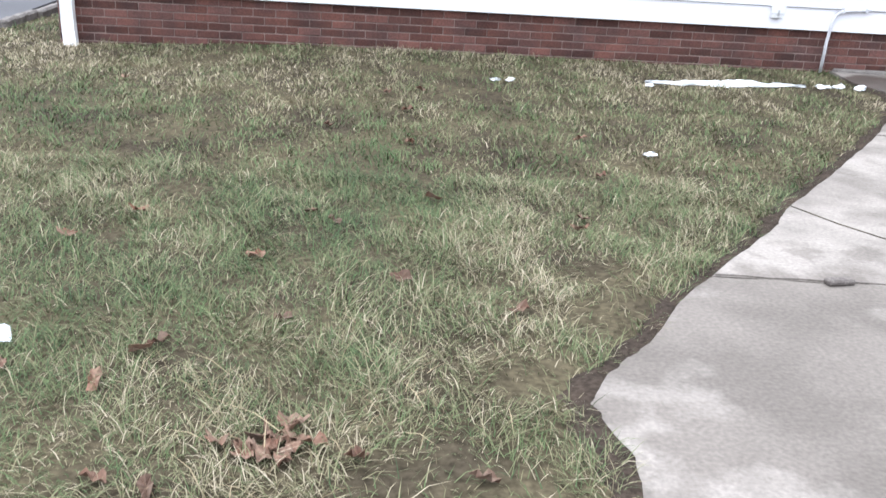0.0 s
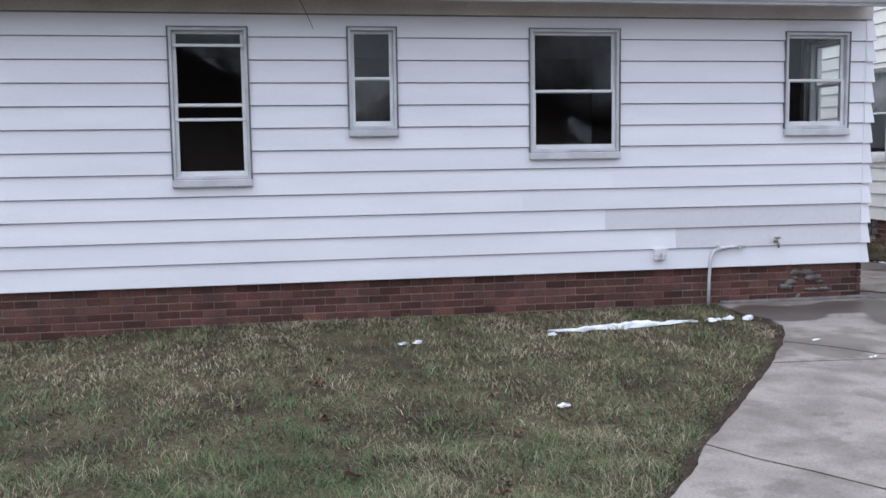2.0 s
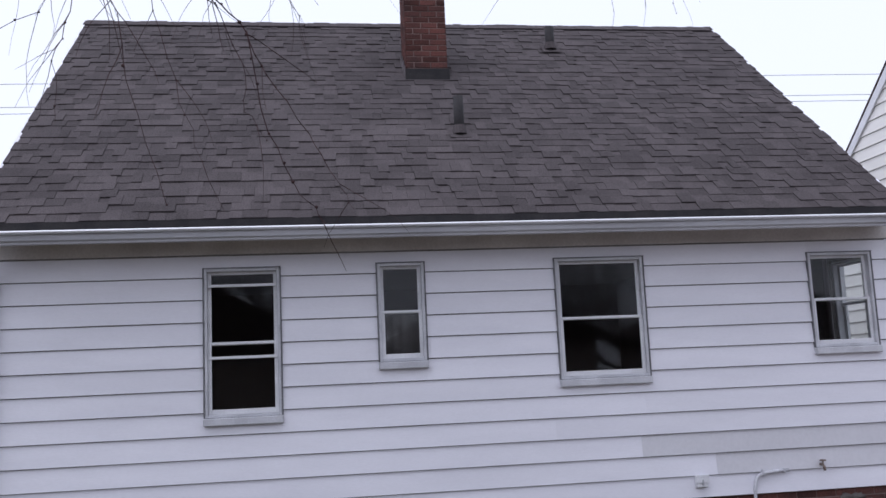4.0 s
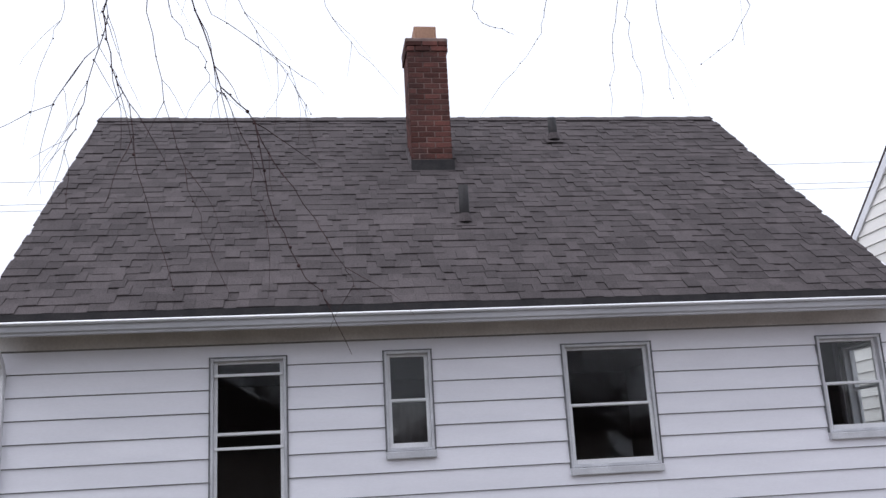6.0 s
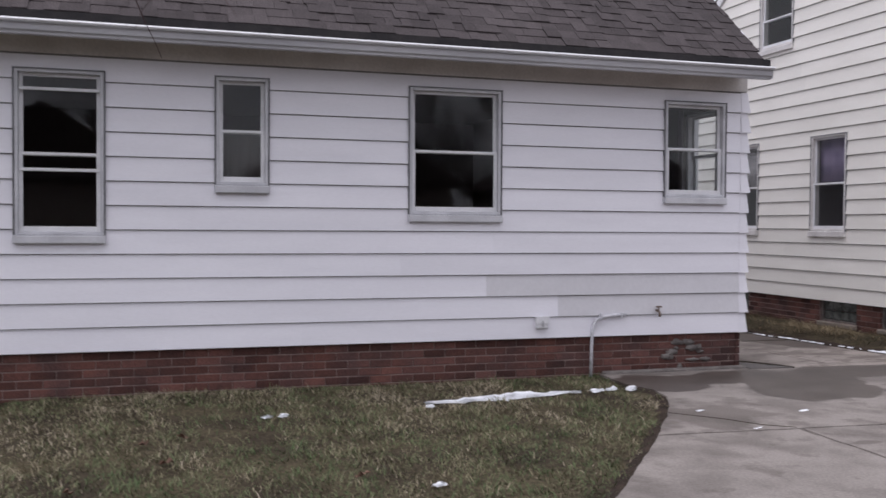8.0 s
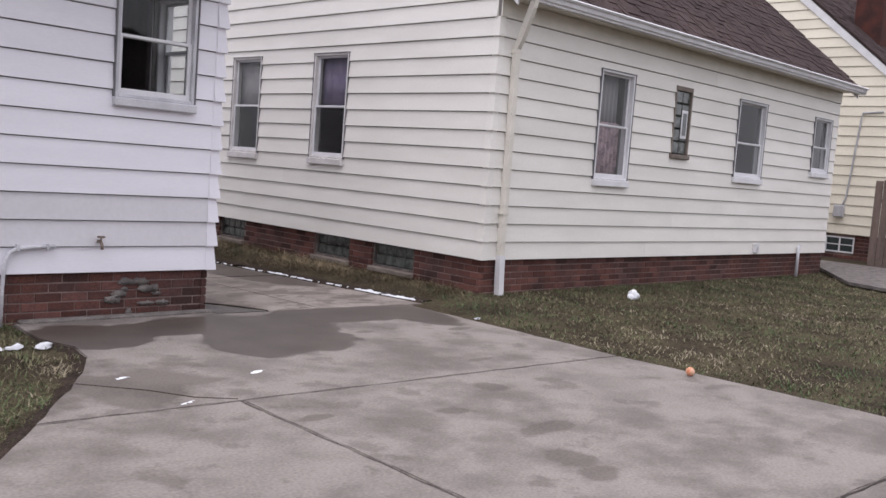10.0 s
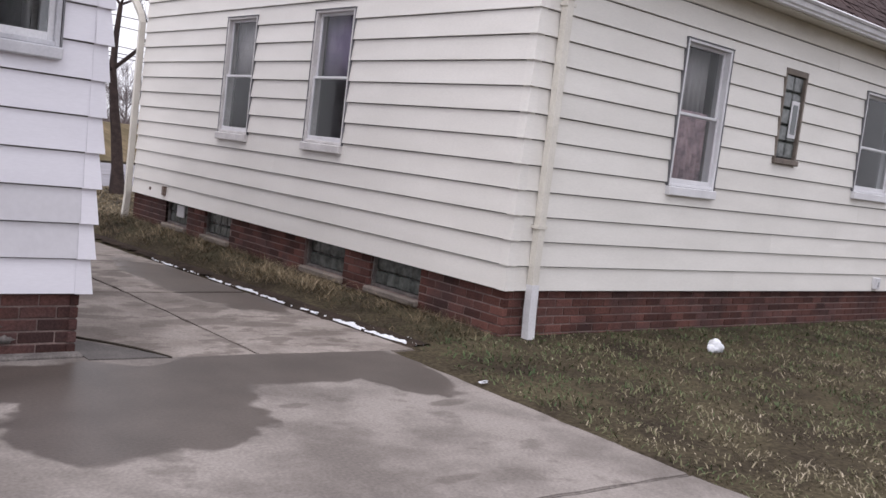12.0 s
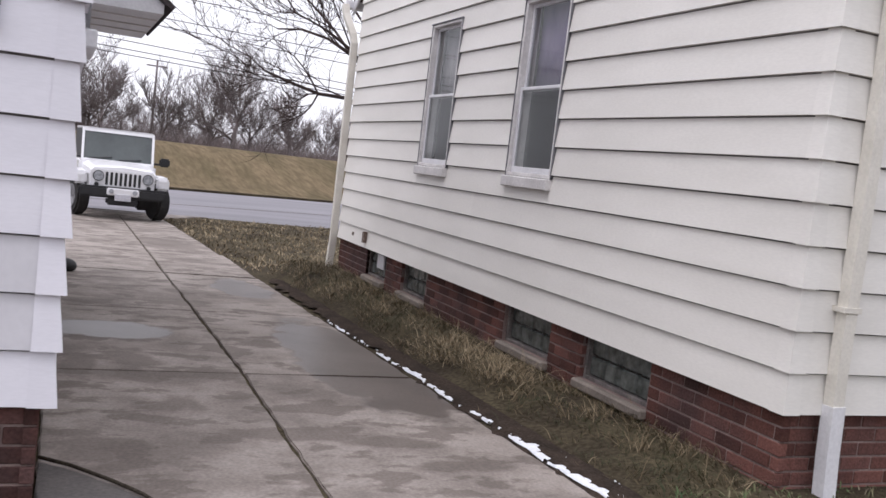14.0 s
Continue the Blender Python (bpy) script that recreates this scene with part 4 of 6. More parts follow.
# chimney
chimney = boxes("chimney", [(1.455, 1.945, 10.225, 10.735, 4.4, 6.93)], MORTAR_DARK, house_a)
for side, (cx, cy, rz) in enumerate(((1.44, 10.235, 0), (1.96, 10.75, 180), (1.465, 10.745, -90), (1.935, 10.215, 90))):
    for c in range(31):
        z = 4.70 + c * 0.0725
        if z > 6.88:
            break
        u, edge_u = (-0.1 if c % 2 else 0.0), 0.52 if side < 2 else 0.53
        while u < edge_u:
            a, b = max(u, 0) + 0.005, min(u + 0.203, edge_u) - 0.005
            u += 0.203
            if b - a > 0.03 and side != 1:
                grow = 0.02 if c >= 29 else 0.0
                put("brick", brick_mesh(round((b - a) / 0.01) * 0.01, BRICK_DARK), chimney, pose(cx, cy, z, 0, 0, rz) @ pose(a, 0.008 - grow, 0))
boxes("chimney_cap", [(1.425, 1.975, 10.20, 10.76, 6.92, 6.985)], MORTAR_DARK, chimney, 0.015)
boxes("clay_flue", [(1.56, 1.585, 10.33, 10.63, 6.985, 7.21), (1.825, 1.85, 10.33, 10.63, 6.985, 7.21), (1.585, 1.825, 10.33, 10.355, 6.985, 7.21), (1.585, 1.825, 10.605, 10.63, 6.985, 7.21)], CLAY, chimney, 0.006)
bm = bmesh.new()
slope_a = math.degrees(math.atan2(A_RIDGE[1] - A_EAVE[1], A_RIDGE[0] - A_EAVE[0]))
bmesh.ops.create_cube(bm, size=1.0, matrix=pose(1.68, 10.13, 5.115, slope_a, 0, 0) @ Matrix.Diagonal((0.78, 0.20, 0.016, 1)))
for k in range(3):
    box(bm, 1.425 - 0.004 * k, 1.437, 10.26 + 0.12 * k, 10.40 + 0.12 * k, 5.22 + 0.10 * k, 5.40 + 0.10 * k)
put("flashing", mesh_of("flashing", bm, LEAD), chimney)
boxes("apron_flashing", [(1.43, 1.97, 10.19, 10.206, 5.08, 5.33)], IRON, chimney, 0.003)


def vent(x, y, height, r):
    z = A_EAVE[1] + 0.845 * (y - A_EAVE[0])
    ob = tube("vent_pipe", [(x, y, z - 0.1), (x, y, z + height)], r, IRON, house_a, 14)
    bm = bmesh.new()
    bmesh.ops.create_cone(bm, cap_ends=True, segments=14, radius1=r * 1.5, radius2=r * 1.05, depth=0.10, matrix=pose(x, y, z + 0.05))
    bmesh.ops.create_cube(bm, size=1.0, matrix=pose(x, y, z + 0.022, slope_a, 0, 0) @ Matrix.Diagonal((r * 4, r * 4.5, 0.006, 1)))
    put("boot", mesh_of("boot", bm, SHINGLE), ob)


vent(1.85, 8.99, 0.42, 0.055)
vent(3.48, 11.0, 0.32, 0.06)
# fittings on the rear wall
outlet = boxes("outlet_box", [(3.795, 3.905, AY0 - 0.075, AY0 - 0.012, 0.455, 0.565)], TRIM, house_a, 0.008)
boxes("outlet_cover", [(3.785, 3.915, AY0 - 0.082, AY0 - 0.075, 0.50, 0.572)], TRIM, outlet, 0.002)
boxes("latch", [(3.842, 3.858, AY0 - 0.088, AY0 - 0.080, 0.475, 0.53)], GREY_TRIM, outlet)
conduit = tube("conduit", [(4.375, AY0 - 0.035, -0.03), (4.378, AY0 - 0.035, 0.25), (4.385, AY0 - 0.04, 0.40), (4.395, AY0 - 0.045, 0.47), (4.42, AY0 - 0.045, 0.52), (4.47, AY0 - 0.045, 0.548), (4.58, AY0 - 0.04, 0.560), (4.75, AY0 - 0.032, 0.566)], 0.016, PIPE, house_a, 8)
boxes("strap", [(4.463, 4.483, AY0 - 0.066, AY0 - 0.01, 0.53, 0.585), (4.685, 4.70, AY0 - 0.062, AY0 - 0.01, 0.54, 0.585)], PIPE, conduit, 0.003)
tap = tube("garden_tap", [(5.085, AY0 - 0.01, 0.600), (5.085, AY0 - 0.06, 0.602), (5.085, AY0 - 0.09, 0.585), (5.085, AY0 - 0.10, 0.545)], 0.013, RUST, house_a, 8)
bm = bmesh.new()
bmesh.ops.create_cone(bm, cap_ends=True, segments=12, radius1=0.03, radius2=0.03, depth=0.012, matrix=pose(5.085, AY0 - 0.075, 0.640))
box(bm, 5.08, 5.09, AY0 - 0.08, AY0 - 0.07, 0.60, 0.64)
put("tap_wheel", mesh_of("tap_wheel", bm, RUST), tap)

# -- the cream house --
BX0, BX1, BY0, BY1 = 9.29, 18.20, 7.87, 15.45
B_FOOT = 0.415
STEP_B = 0.2
B_EAVE, B_RIDGE, B_FAR = (7.60, 3.30), (11.66, 6.72), 15.72
house_b = tagged(empty("house"), "cream house with lapped siding, brick base and brown shingled roof", "house")
rear_m = pose(0, BY0, 0)
b_holes = [(11.145, 11.855, 1.36, 2.71), (12.84, 13.27, 1.80, 2.71), (14.60, 15.46, 1.54, 2.71), (17.21, 17.88, 1.74, 2.69)]
wall = core_wall("rear_wall", house_b, rear_m, BX0, BX1, B_FOOT, 3.22, b_holes, [], LAP_SHADE_CORE)
siding(wall, BX0 + 0.03, BX1 - 0.03, B_FOOT, 13, STEP_B, b_holes, [], SIDING_B, 31)
boxes("frieze_board", [(BX0, BX1, BY0 - 0.02, BY0 - 0.001, B_FOOT + 13 * STEP_B + 0.002, 3.20)], CREAM_TRIM, house_b, 0.003)
boxes("soffit", [(BX0 - 0.05, BX1 + 0.05, 7.60, BY0, 3.205, 3.225), (BX0 - 0.05, BX1 + 0.05, 7.585, 7.60, 3.17, 3.27)], CREAM_TRIM, house_b)
side_m = pose(BX0, 0, 0, 0, 0, -90)
planes_b = [(0.842, 1, 3.47 - 0.842 * BY0), (-0.842, 1, 3.47 + 0.842 * BY1)]
s_holes = [(-11.05, -10.345, 1.36, 2.72), (-12.98, -12.275, 1.36, 2.72), (-12.28, -11.50, 4.12, 5.12)]
wall = core_wall("side_wall", house_b, side_m, -BY1, -BY0 - 0.14, B_FOOT, 6.62, s_holes, planes_b, LAP_SHADE_CORE)
siding(wall, -BY1 + 0.02, -BY0 - 0.03, B_FOOT, 31, STEP_B, s_holes, planes_b, SIDING_B, 32)
corner_caps(house_b, BX0, BY0, -1, B_FOOT, 13, STEP_B, SIDING_B, 4, 0.004)
core_wall("far_side_wall", house_b, pose(BX1, 0, 0, 0, 0, 90), BY0 + 0.14, BY1, B_FOOT, 6.62, [], [(-0.842, 1, 3.47 - 0.842 * BY0), (0.842, 1, 3.47 + 0.842 * BY1)], SIDING_B)
core_wall("front_wall", house_b, pose(0, BY1, 0, 0, 0, 180), -BX1, -BX0, B_FOOT, 3.22, [], [], SIDING_B)
base = core_wall("brick_base", house_b, pose(0, BY0 + 0.03, 0), BX0 + 0.03, BX1 - 0.03, -0.3, B_FOOT - 0.002, [], [], MORTAR, 0.25)
brickwork(base, BX0 + 0.03, BX1 - 0.03, -0.02, 6, (), BRICK, 7, near=(9, 15), limit=180)
bw = [(-9.72, -8.96, 0.12, 0.42), (-10.88, -10.15, 0.12, 0.42), (-13.22, -12.54, 0.12, 0.42), (-14.36, -13.70, 0.12, 0.42)]
base = core_wall("side_brick_base", house_b, pose(BX0 + 0.03, 0, 0, 0, 0, -90), -BY1, -BY0 - 0.036, -0.5, B_FOOT - 0.002, bw, [], MORTAR, 0.25)
brickwork(base, -BY1, -BY0 - 0.01, -0.165, 8, bw, BRICK, 8, near=(-13.5, 0), limit=300)
base_m = pose(BX0 + 0.03, 0, 0, 0, 0, -90)
for k, (u0, u1, z0, z1) in enumerate(bw):
    w = boxes("basement_window", [(u0, u0 + 0.025, 0.03, 0.10, z0, z1), (u1 - 0.025, u1, 0.03, 0.10, z0, z1), (u0 + 0.025, u1 - 0.025, 0.03, 0.10, z0, z0 + 0.025)], CEMENT, house_b, 0.003, base_m)
    boxes("sill", [(u0 - 0.015, u1 + 0.015, -0.055, 0.03, z0 - 0.065, z0 - 0.002)], SILL_STONE, w, 0.012)
    n = 4
    for i in range(n):
        for j in range(2):
            a = u0 + 0.03 + i * (u1 - u0 - 0.06) / n
            boxes("glass_block", [(a, a + (u1 - u0 - 0.06) / n - 0.008, 0.055, 0.13, z0 + 0.028 + j * 0.132, z0 + 0.028 + j * 0.132 + 0.124)], BLOCK_GLASS, w, 0.012)
    boxes("backing", [(u0 + 0.02, u1 - 0.02, 0.10, 0.11, z0 + 0.02, z1)], MORTAR_DARK, w)
    if k == 3:
        boxes("vent_flap", [(u0 + 0.24, u1 - 0.20, 0.040, 0.056, z0 + 0.11, z1 - 0.04)], TRIM, w, 0.003)
for (u0, u1, z0, z1), foot, split in ((b_holes[0], 1.30, 2.06), (b_holes[2], 1.49, 2.10), (b_holes[3], 1.70, 2.22)):
    window(house_b, rear_m, u0, u1, foot, z1, split, sill=0.085)
u0, u1, z0, z1 = b_holes[1]
w = boxes("glass_block_window", [(u0, u0 + 0.03, -0.03, 0.1, z0, z1), (u1 - 0.03, u1, -0.03, 0.1, z0, z1), (u0 + 0.03, u1 - 0.03, -0.03, 0.1, z1 - 0.06, z1)], SILL_STONE, house_b, 0.004, rear_m)
boxes("sill", [(u0 - 0.01, u1 + 0.01, -0.06, 0.02, z0 - 0.06, z0 - 0.002)], SILL_STONE, w, 0.008)
for i in range(2):
    for j in range(5):
        boxes("glass_block", [(u0 + 0.035 + 0.188 * i, u0 + 0.215 + 0.188 * i, 0.0, 0.07, z0 + 0.01 + 0.17 * j, z0 + 0.172 + 0.17 * j)], BLOCK_GLASS, w, 0.014)
boxes("vent_flap", [(u0 + 0.22, u1 - 0.06, -0.012, -0.002, z0 + 0.22, z0 + 0.60)], TRIM, w, 0.003)
boxes("flap_pane", [(u0 + 0.25, u1 - 0.09, -0.016, -0.012, z0 + 0.26, z0 + 0.56)], CAR_GLASS, w)
for (u0, u1, z0, z1), foot, split in zip(s_holes, (1.30, 1.30, 4.06), (2.06, 2.06, 4.60)):
    window(house_b, side_m, u0, u1, foot, z1, split, sill=0.085, deep=0.026, trim=WORN_TRIM)
shell(house_b, BX0, BX1, BY0, BY1, 0.6, 2.95, [(12.2, 12.3, BY0 + 0.16, 11.6, 0.6, 2.95), (14.0, 14.1, BY0 + 0.16, 11.6, 0.6, 2.95), (16.4, 16.5, BY0 + 0.16, 11.6, 0.6, 2.95)])
boxes("attic_floor", [(BX0 + 0.16, BX1 - 0.2, BY0 + 0.6, BY1 - 0.6, 3.5, 3.6)], INSIDE, house_b)
boxes("attic_partition", [(BX0 + 2.5, BX0 + 2.6, 10.2, 13.2, 3.6, 5.0)], INSIDE, house_b)
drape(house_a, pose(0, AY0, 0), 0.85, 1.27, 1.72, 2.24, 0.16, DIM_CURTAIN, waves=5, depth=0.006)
drape(house_b, rear_m, 11.17, 11.83, 1.40, 2.10, 0.14, PINK_CURTAIN, waves=8)
drape(house_b, rear_m, 11.17, 11.83, 2.10, 2.68, 0.20, CURTAIN, waves=8)
drape(house_b, side_m, -11.03, -10.365, 2.06, 2.70, 0.12, VIOLET_BLIND, "blind", 5, 0.006)
drape(house_b, side_m, -12.96, -12.295, 2.06, 2.70, 0.12, CURTAIN, "blind", 5, 0.006)
roof_b = roof_body(house_b, BX0 - 0.055, BX1 + 0.055, *B_EAVE, *B_RIDGE, B_FAR, SHINGLE_B, 41, 120)
rake_boards(house_b, BX0 - 0.040, *B_EAVE, *B_RIDGE, B_FAR, TRIM)
rake_boards(house_b, BX1 + 0.040, *B_EAVE, *B_RIDGE, B_FAR, TRIM)
gutter(house_b, BX0 - 0.14, BX1 + 0.12, 7.585, 3.275, TRIM)
tube("downspout", [(9.42, 7.52, 3.20), (9.42, 7.54, 3.12), (9.50, 7.74, 2.80), (9.52, 7.81, 2.70), (9.53, 7.815, 0.62), (9.535, 7.815, 0.44)], 0.03, CREAM_TRIM, house_b, square=(0.034, 0.032))
tube("spout_foot", [(9.535, 7.812, 0.47), (9.54, 7.81, 0.24), (9.545, 7.80, 0.01)], 0.03, TRIM, house_b, square=(0.039, 0.036))
for z in (2.66, 0.92):
    boxes("spout_strap", [(9.474, 9.578, 7.775, 7.86, z, z + 0.025)], CREAM_TRIM, house_b)
tube("front_downspout", [(9.14, 15.72, 3.22), (9.15, 15.68, 3.10), (9.22, 15.54, 2.86), (9.235, 15.50, 2.75), (9.235, 15.50, 0.35), (9.22, 15.52, 0.0)], 0.03, CREAM_TRIM, house_b, square=(0.040, 0.032))
boxes("front_gutter", [(BX0 - 0.14, BX1 + 0.12, 15.70, 15.80, 3.18, 3.28)], TRIM, house_b, 0.01)
boxes("cable_box", [(BX0 - 0.06, BX0 - 0.015, 14.30, 14.36, 0.47, 0.59)], RUST, house_b, 0.004)
boxes("pipe_stub", [(BX0 - 0.03, BX0 - 0.012, 14.80, 14.84, 0.50, 0.54)], RUST, house_b, 0.004)
outlet = boxes("outlet_box", [(15.48, 15.60, BY0 - 0.07, BY0 - 0.012, 0.44, 0.58)], TRIM, house_b, 0.008)
boxes("latch", [(15.53, 15.55, BY0 - 0.076, BY0 - 0.068, 0.47, 0.53)], GREY_TRIM, outlet)
tube("gas_riser", [(17.0, BY0 - 0.07, -0.02), (17.0, BY0 - 0.07, 0.42), (17.02, BY0 - 0.06, 0.50), (17.14, BY0 - 0.02, 0.53)], 0.028, PIPE, house_b, 8)

# -- the yellowed house beyond --
CX0, CX1, CY0, CY1, C_FOOT = 21.4, 29.6, 7.87, 15.4, 0.66
house_c = tagged(empty("house"), "yellowed house with lapped siding and brown shingled roof", "house")
planes_c = [(0.848, 1, 3.67 - 0.848 * CY0), (-0.848, 1, 3.67 + 0.848 * CY1)]
cm = pose(CX0, 0, 0, 0, 0, -90)
wall = core_wall("side_wall", house_c, cm, -CY1, -CY0, C_FOOT, 6.8, [], planes_c, LAP_SHADE_CORE)
siding(wall, -CY1, -CY0, C_FOOT, 30, STEP, [], planes_c, SIDING_C, 51)
core_wall("rear_wall", house_c, pose(0, CY0, 0), CX0 + 0.14, CX1, C_FOOT, 3.45, [], [], SIDING_C)
core_wall("front_wall", house_c, pose(0, CY1, 0, 0, 0, 180), -CX1, -CX0 - 0.14, C_FOOT, 3.45, [], [], SIDING_C)
core_wall("far_side_wall", house_c, pose(CX1, 0, 0, 0, 0, 90), CY0 + 0.14, CY1 - 0.14, C_FOOT, 3.45, [], [], SIDING_C)
base = core_wall("brick_base", house_c, pose(CX0 + 0.03, 0, 0, 0, 0, -90), -CY1, -CY0, -0.2, C_FOOT - 0.002, [], [], MORTAR, 0.3)
brickwork(base, -CY1, -CY0, 0.08, 8, [(-9.2, -8.6, 0.25, 0.6)], BRICK, 9, near=(-9.6, 0), limit=60)
w = boxes("basement_window", [(-9.2, -8.6, -0.02, 0.02, 0.27, 0.30), (-9.2, -8.6, -0.02, 0.02, 0.57, 0.60), (-9.2, -9.17, -0.02, 0.02, 0.30, 0.57), (-8.63, -8.6, -0.02, 0.02, 0.30, 0.57), (-8.915, -8.885, -0.02, 0.02, 0.30, 0.57), (-9.17, -8.63, -0.02, 0.02, 0.425, 0.445)], TRIM, house_c, 0.0, pose(CX0 + 0.03, 0, 0, 0, 0, -90))
boxes("pane", [(-9.17, -8.63, -0.005, 0.005, 0.30, 0.57)], CAR_GLASS, w)
roof_body(house_c, CX0 - 0.055, CX1 + 0.1, 7.6, 3.5, 11.63, 6.92, 15.66, SHINGLE_B, 61, 0)
rake_boards(house_c, CX0 - 0.040, 7.6, 3.5, 11.63, 6.92, 15.66, TRIM, 0.16)
boxes("chimney", [(22.6, 23.2, 9.0, 9.6, 4.2, 7.6)], BRICK_DARK, house_c, 0.01)
tube("service_conduit", [(CX0 - 0.04, 8.95, 1.15), (CX0 - 0.04, 8.85, 1.4), (CX0 - 0.04, 8.72, 3.0), (CX0 - 0.04, 8.70, 3.15), (CX0 - 0.04, 8.3, 3.18)], 0.02, GREY_TRIM, house_c, 6)
boxes("meter_box", [(CX0 - 0.14, CX0 - 0.02, 8.85, 9.05, 1.0, 1.25)], GREY_TRIM, house_c, 0.015)

# weathered board fence between the two far houses
fence = tagged(empty("board_fence"), "weathered grey board fence beside a cream house", "fence")
rng = random.Random(17)
for k in range(12):
    bm = bmesh.new()
    box(bm, -0.068, 0.068, -0.011, 0.011, 0, 1.72 + rng.uniform(-0.02, 0.02), bevel=0.006)
    put("plank", mesh_of("plank", bm, FENCE), fence, pose(20.1, 7.75 - 0.146 * k, 0.05, 0, 0, 90 + rng.uniform(-1, 1)))
boxes("rail", [(20.115, 20.16, 6.1, 7.8, 0.45, 0.53), (20.115, 20.16, 6.1, 7.8, 1.35, 1.43)], FENCE, fence, 0.005)


# ---- lawns ----
def inside_poly(px, py, poly):
    res = np.zeros(len(px), bool)
    for (xa, ya), (xb, yb) in zip(poly, poly[1:] + poly[:1]):
        if ya == yb:
            continue
        cross = ((ya > py) != (yb > py)) & (px < (xb - xa) * (py - ya) / (yb - ya) + xa)
        res ^= cross
    return res


DRIVE_POLY = [(x - 0.03, y) for x, y in LEFT_EDGE] + [(6.1, 8.05), (6.1, 26), (4.6, 26.7), (9.6, 28.2), (8.3, 26), (8.44, 15), (8.45, 8.0), (8.12, 5.2), (8.2, -9)]
ROOMS = [(AX0 + 0.03, AX1, AY0 + 0.02, AY1), (BX0 + 0.02, BX1, BY0 + 0.02, BY1)]


def wave_noise(x, y, seed, f):
    """A cheap smooth random field, about -1..1."""
    r = np.random.RandomState(seed)
    v = np.zeros_like(x)
    for k in range(7):
        a, p, q = r.uniform(0, 6.28), r.uniform(0, 6.28), f * r.uniform(0.5, 1.9)
        v += np.sin((x * math.cos(a) + y * math.sin(a)) * q + p)
    return v / 3.2


def blades(name, label, x0, x1, y0, y1, density, height, width, seed, straw=0.0, lean=0.8, thin=None, spread=0.20, material=None, clumpy=0.5):
    """Single bent grass blades over a stretch of lawn, in one mesh."""
    r = np.random.RandomState(seed)
    n = int((x1 - x0) * (y1 - y0) * density)
    x, y = r.uniform(x0, x1, n), r.uniform(y0, y1, n)
    keep = ~inside_poly(x, y, DRIVE_POLY)
    for a, b, c, d in ROOMS:
        keep &= ~((x > a) & (x < b) & (y > c) & (y < d))
    patch = wave_noise(x, y, 5, 1.6) + 0.8 * wave_noise(x, y, 6, 5.0) + 0.5 * wave_noise(x, y, 7, 15.0)
    bald = wave_noise(x, y, 9, 3.2) + 0.5 * wave_noise(x, y, 10, 9.0)
    for bx, by, br in ((-0.05, 1.62, 0.24), (0.40, 1.52, 0.16), (0.98, 2.45, 0.20), (1.62, 3.55, 0.20), (-0.08, 2.33, 0.15), (-1.6, 4.2, 0.25), (0.72, 1.42, 0.26), (0.72, 1.98, 0.20), (0.30, 1.30, 0.28), (1.25, 2.95, 0.16), (-0.02, 2.02, 0.16), (2.1, 5.0, 0.3), (3.0, 6.2, 0.3), (1.0, 6.9, 0.4), (-1.0, 7.2, 0.5)):
        bald = bald + 1.15 * np.exp(-((x - bx) ** 2 + ((y - by) * 1.4) ** 2) / br ** 2)
    keep &= r.uniform(0, 1, n) < np.clip(1.5 - 1.1 * np.clip(bald - 0.3, 0, 2), 0.16, 1)
    if thin is not None:
        keep &= r.uniform(0, 1, n) < thin(x, y)
    x, y, patch = x[keep], y[keep], patch[keep]
    n = len(x)
    z = ground_level(x, y) - 0.004
    clump = wave_noise(x, y, 12, 14.0)
    h = height * r.uniform(0.45, 1.3, n) * np.clip(1 + clumpy * clump, 0.15, 3)
    turn = r.uniform(0, 6.283, n) * 0.8 + 2.5 * wave_noise(x, y, 14, 7.0)
    out = h * r.uniform(0.25, 1.0, n) * lean * 1.6
    h = h * r.uniform(0.35, 0.9, n)
    face = turn + r.uniform(-0.9, 0.9, n) + 1.57
    w = width * r.uniform(0.6, 1.3, n)
    wx, wy = np.cos(face) * w / 2, np.sin(face) * w / 2
    dx, dy = np.cos(turn) * out, np.sin(turn) * out
    v = np.empty((n, 5, 3))
    v[:, 0] = np.stack([x - wx, y - wy, z], -1)
    v[:, 1] = np.stack([x + wx, y + wy, z], -1)
    v[:, 2] = np.stack([x + dx * 0.42 + wx * 0.8, y + dy * 0.42 + wy * 0.8, z + h * 0.72], -1)
    v[:, 3] = np.stack([x + dx * 0.42 - wx * 0.8, y + dy * 0.42 - wy * 0.8, z + h * 0.72], -1)
    v[:, 4] = np.stack([x + dx, y + dy, z + h], -1)
    i = np.arange(n)[:, None] * 5
    loops = np.concatenate([i + np.array([[0, 1, 2, 3]]), i + np.array([[3, 2, 4]])], 1).reshape(-1)
    starts = np.stack([np.arange(n) * 7, np.arange(n) * 7 + 4], -1).reshape(-1)
    me = bpy.data.meshes.new(name)
    me.vertices.add(n * 5)
    me.vertices.foreach_set("co", v.reshape(-1))
    me.loops.add(len(loops))
    me.loops.foreach_set("vertex_index", loops.astype(np.int32))
    me.polygons.add(n * 2)
    me.polygons.foreach_set("loop_start", starts.astype(np.int32))
    me.update(calc_edges=True)
    dry = ease(y, 5.2, 7.4) * ease(-y, -8.6, -7.9) * 0.16 * ease(-x, -6, -4)
    tint = np.clip(0.40 + 0.15 * patch + dry + straw + (clumpy - 0.5) * 0.5 * clump + r.normal(0, spread, n) + 0.3 * (r.uniform(0, 1, n) < 0.08), 0, 1)
    at = me.attributes.new("tint", "FLOAT", "POINT")
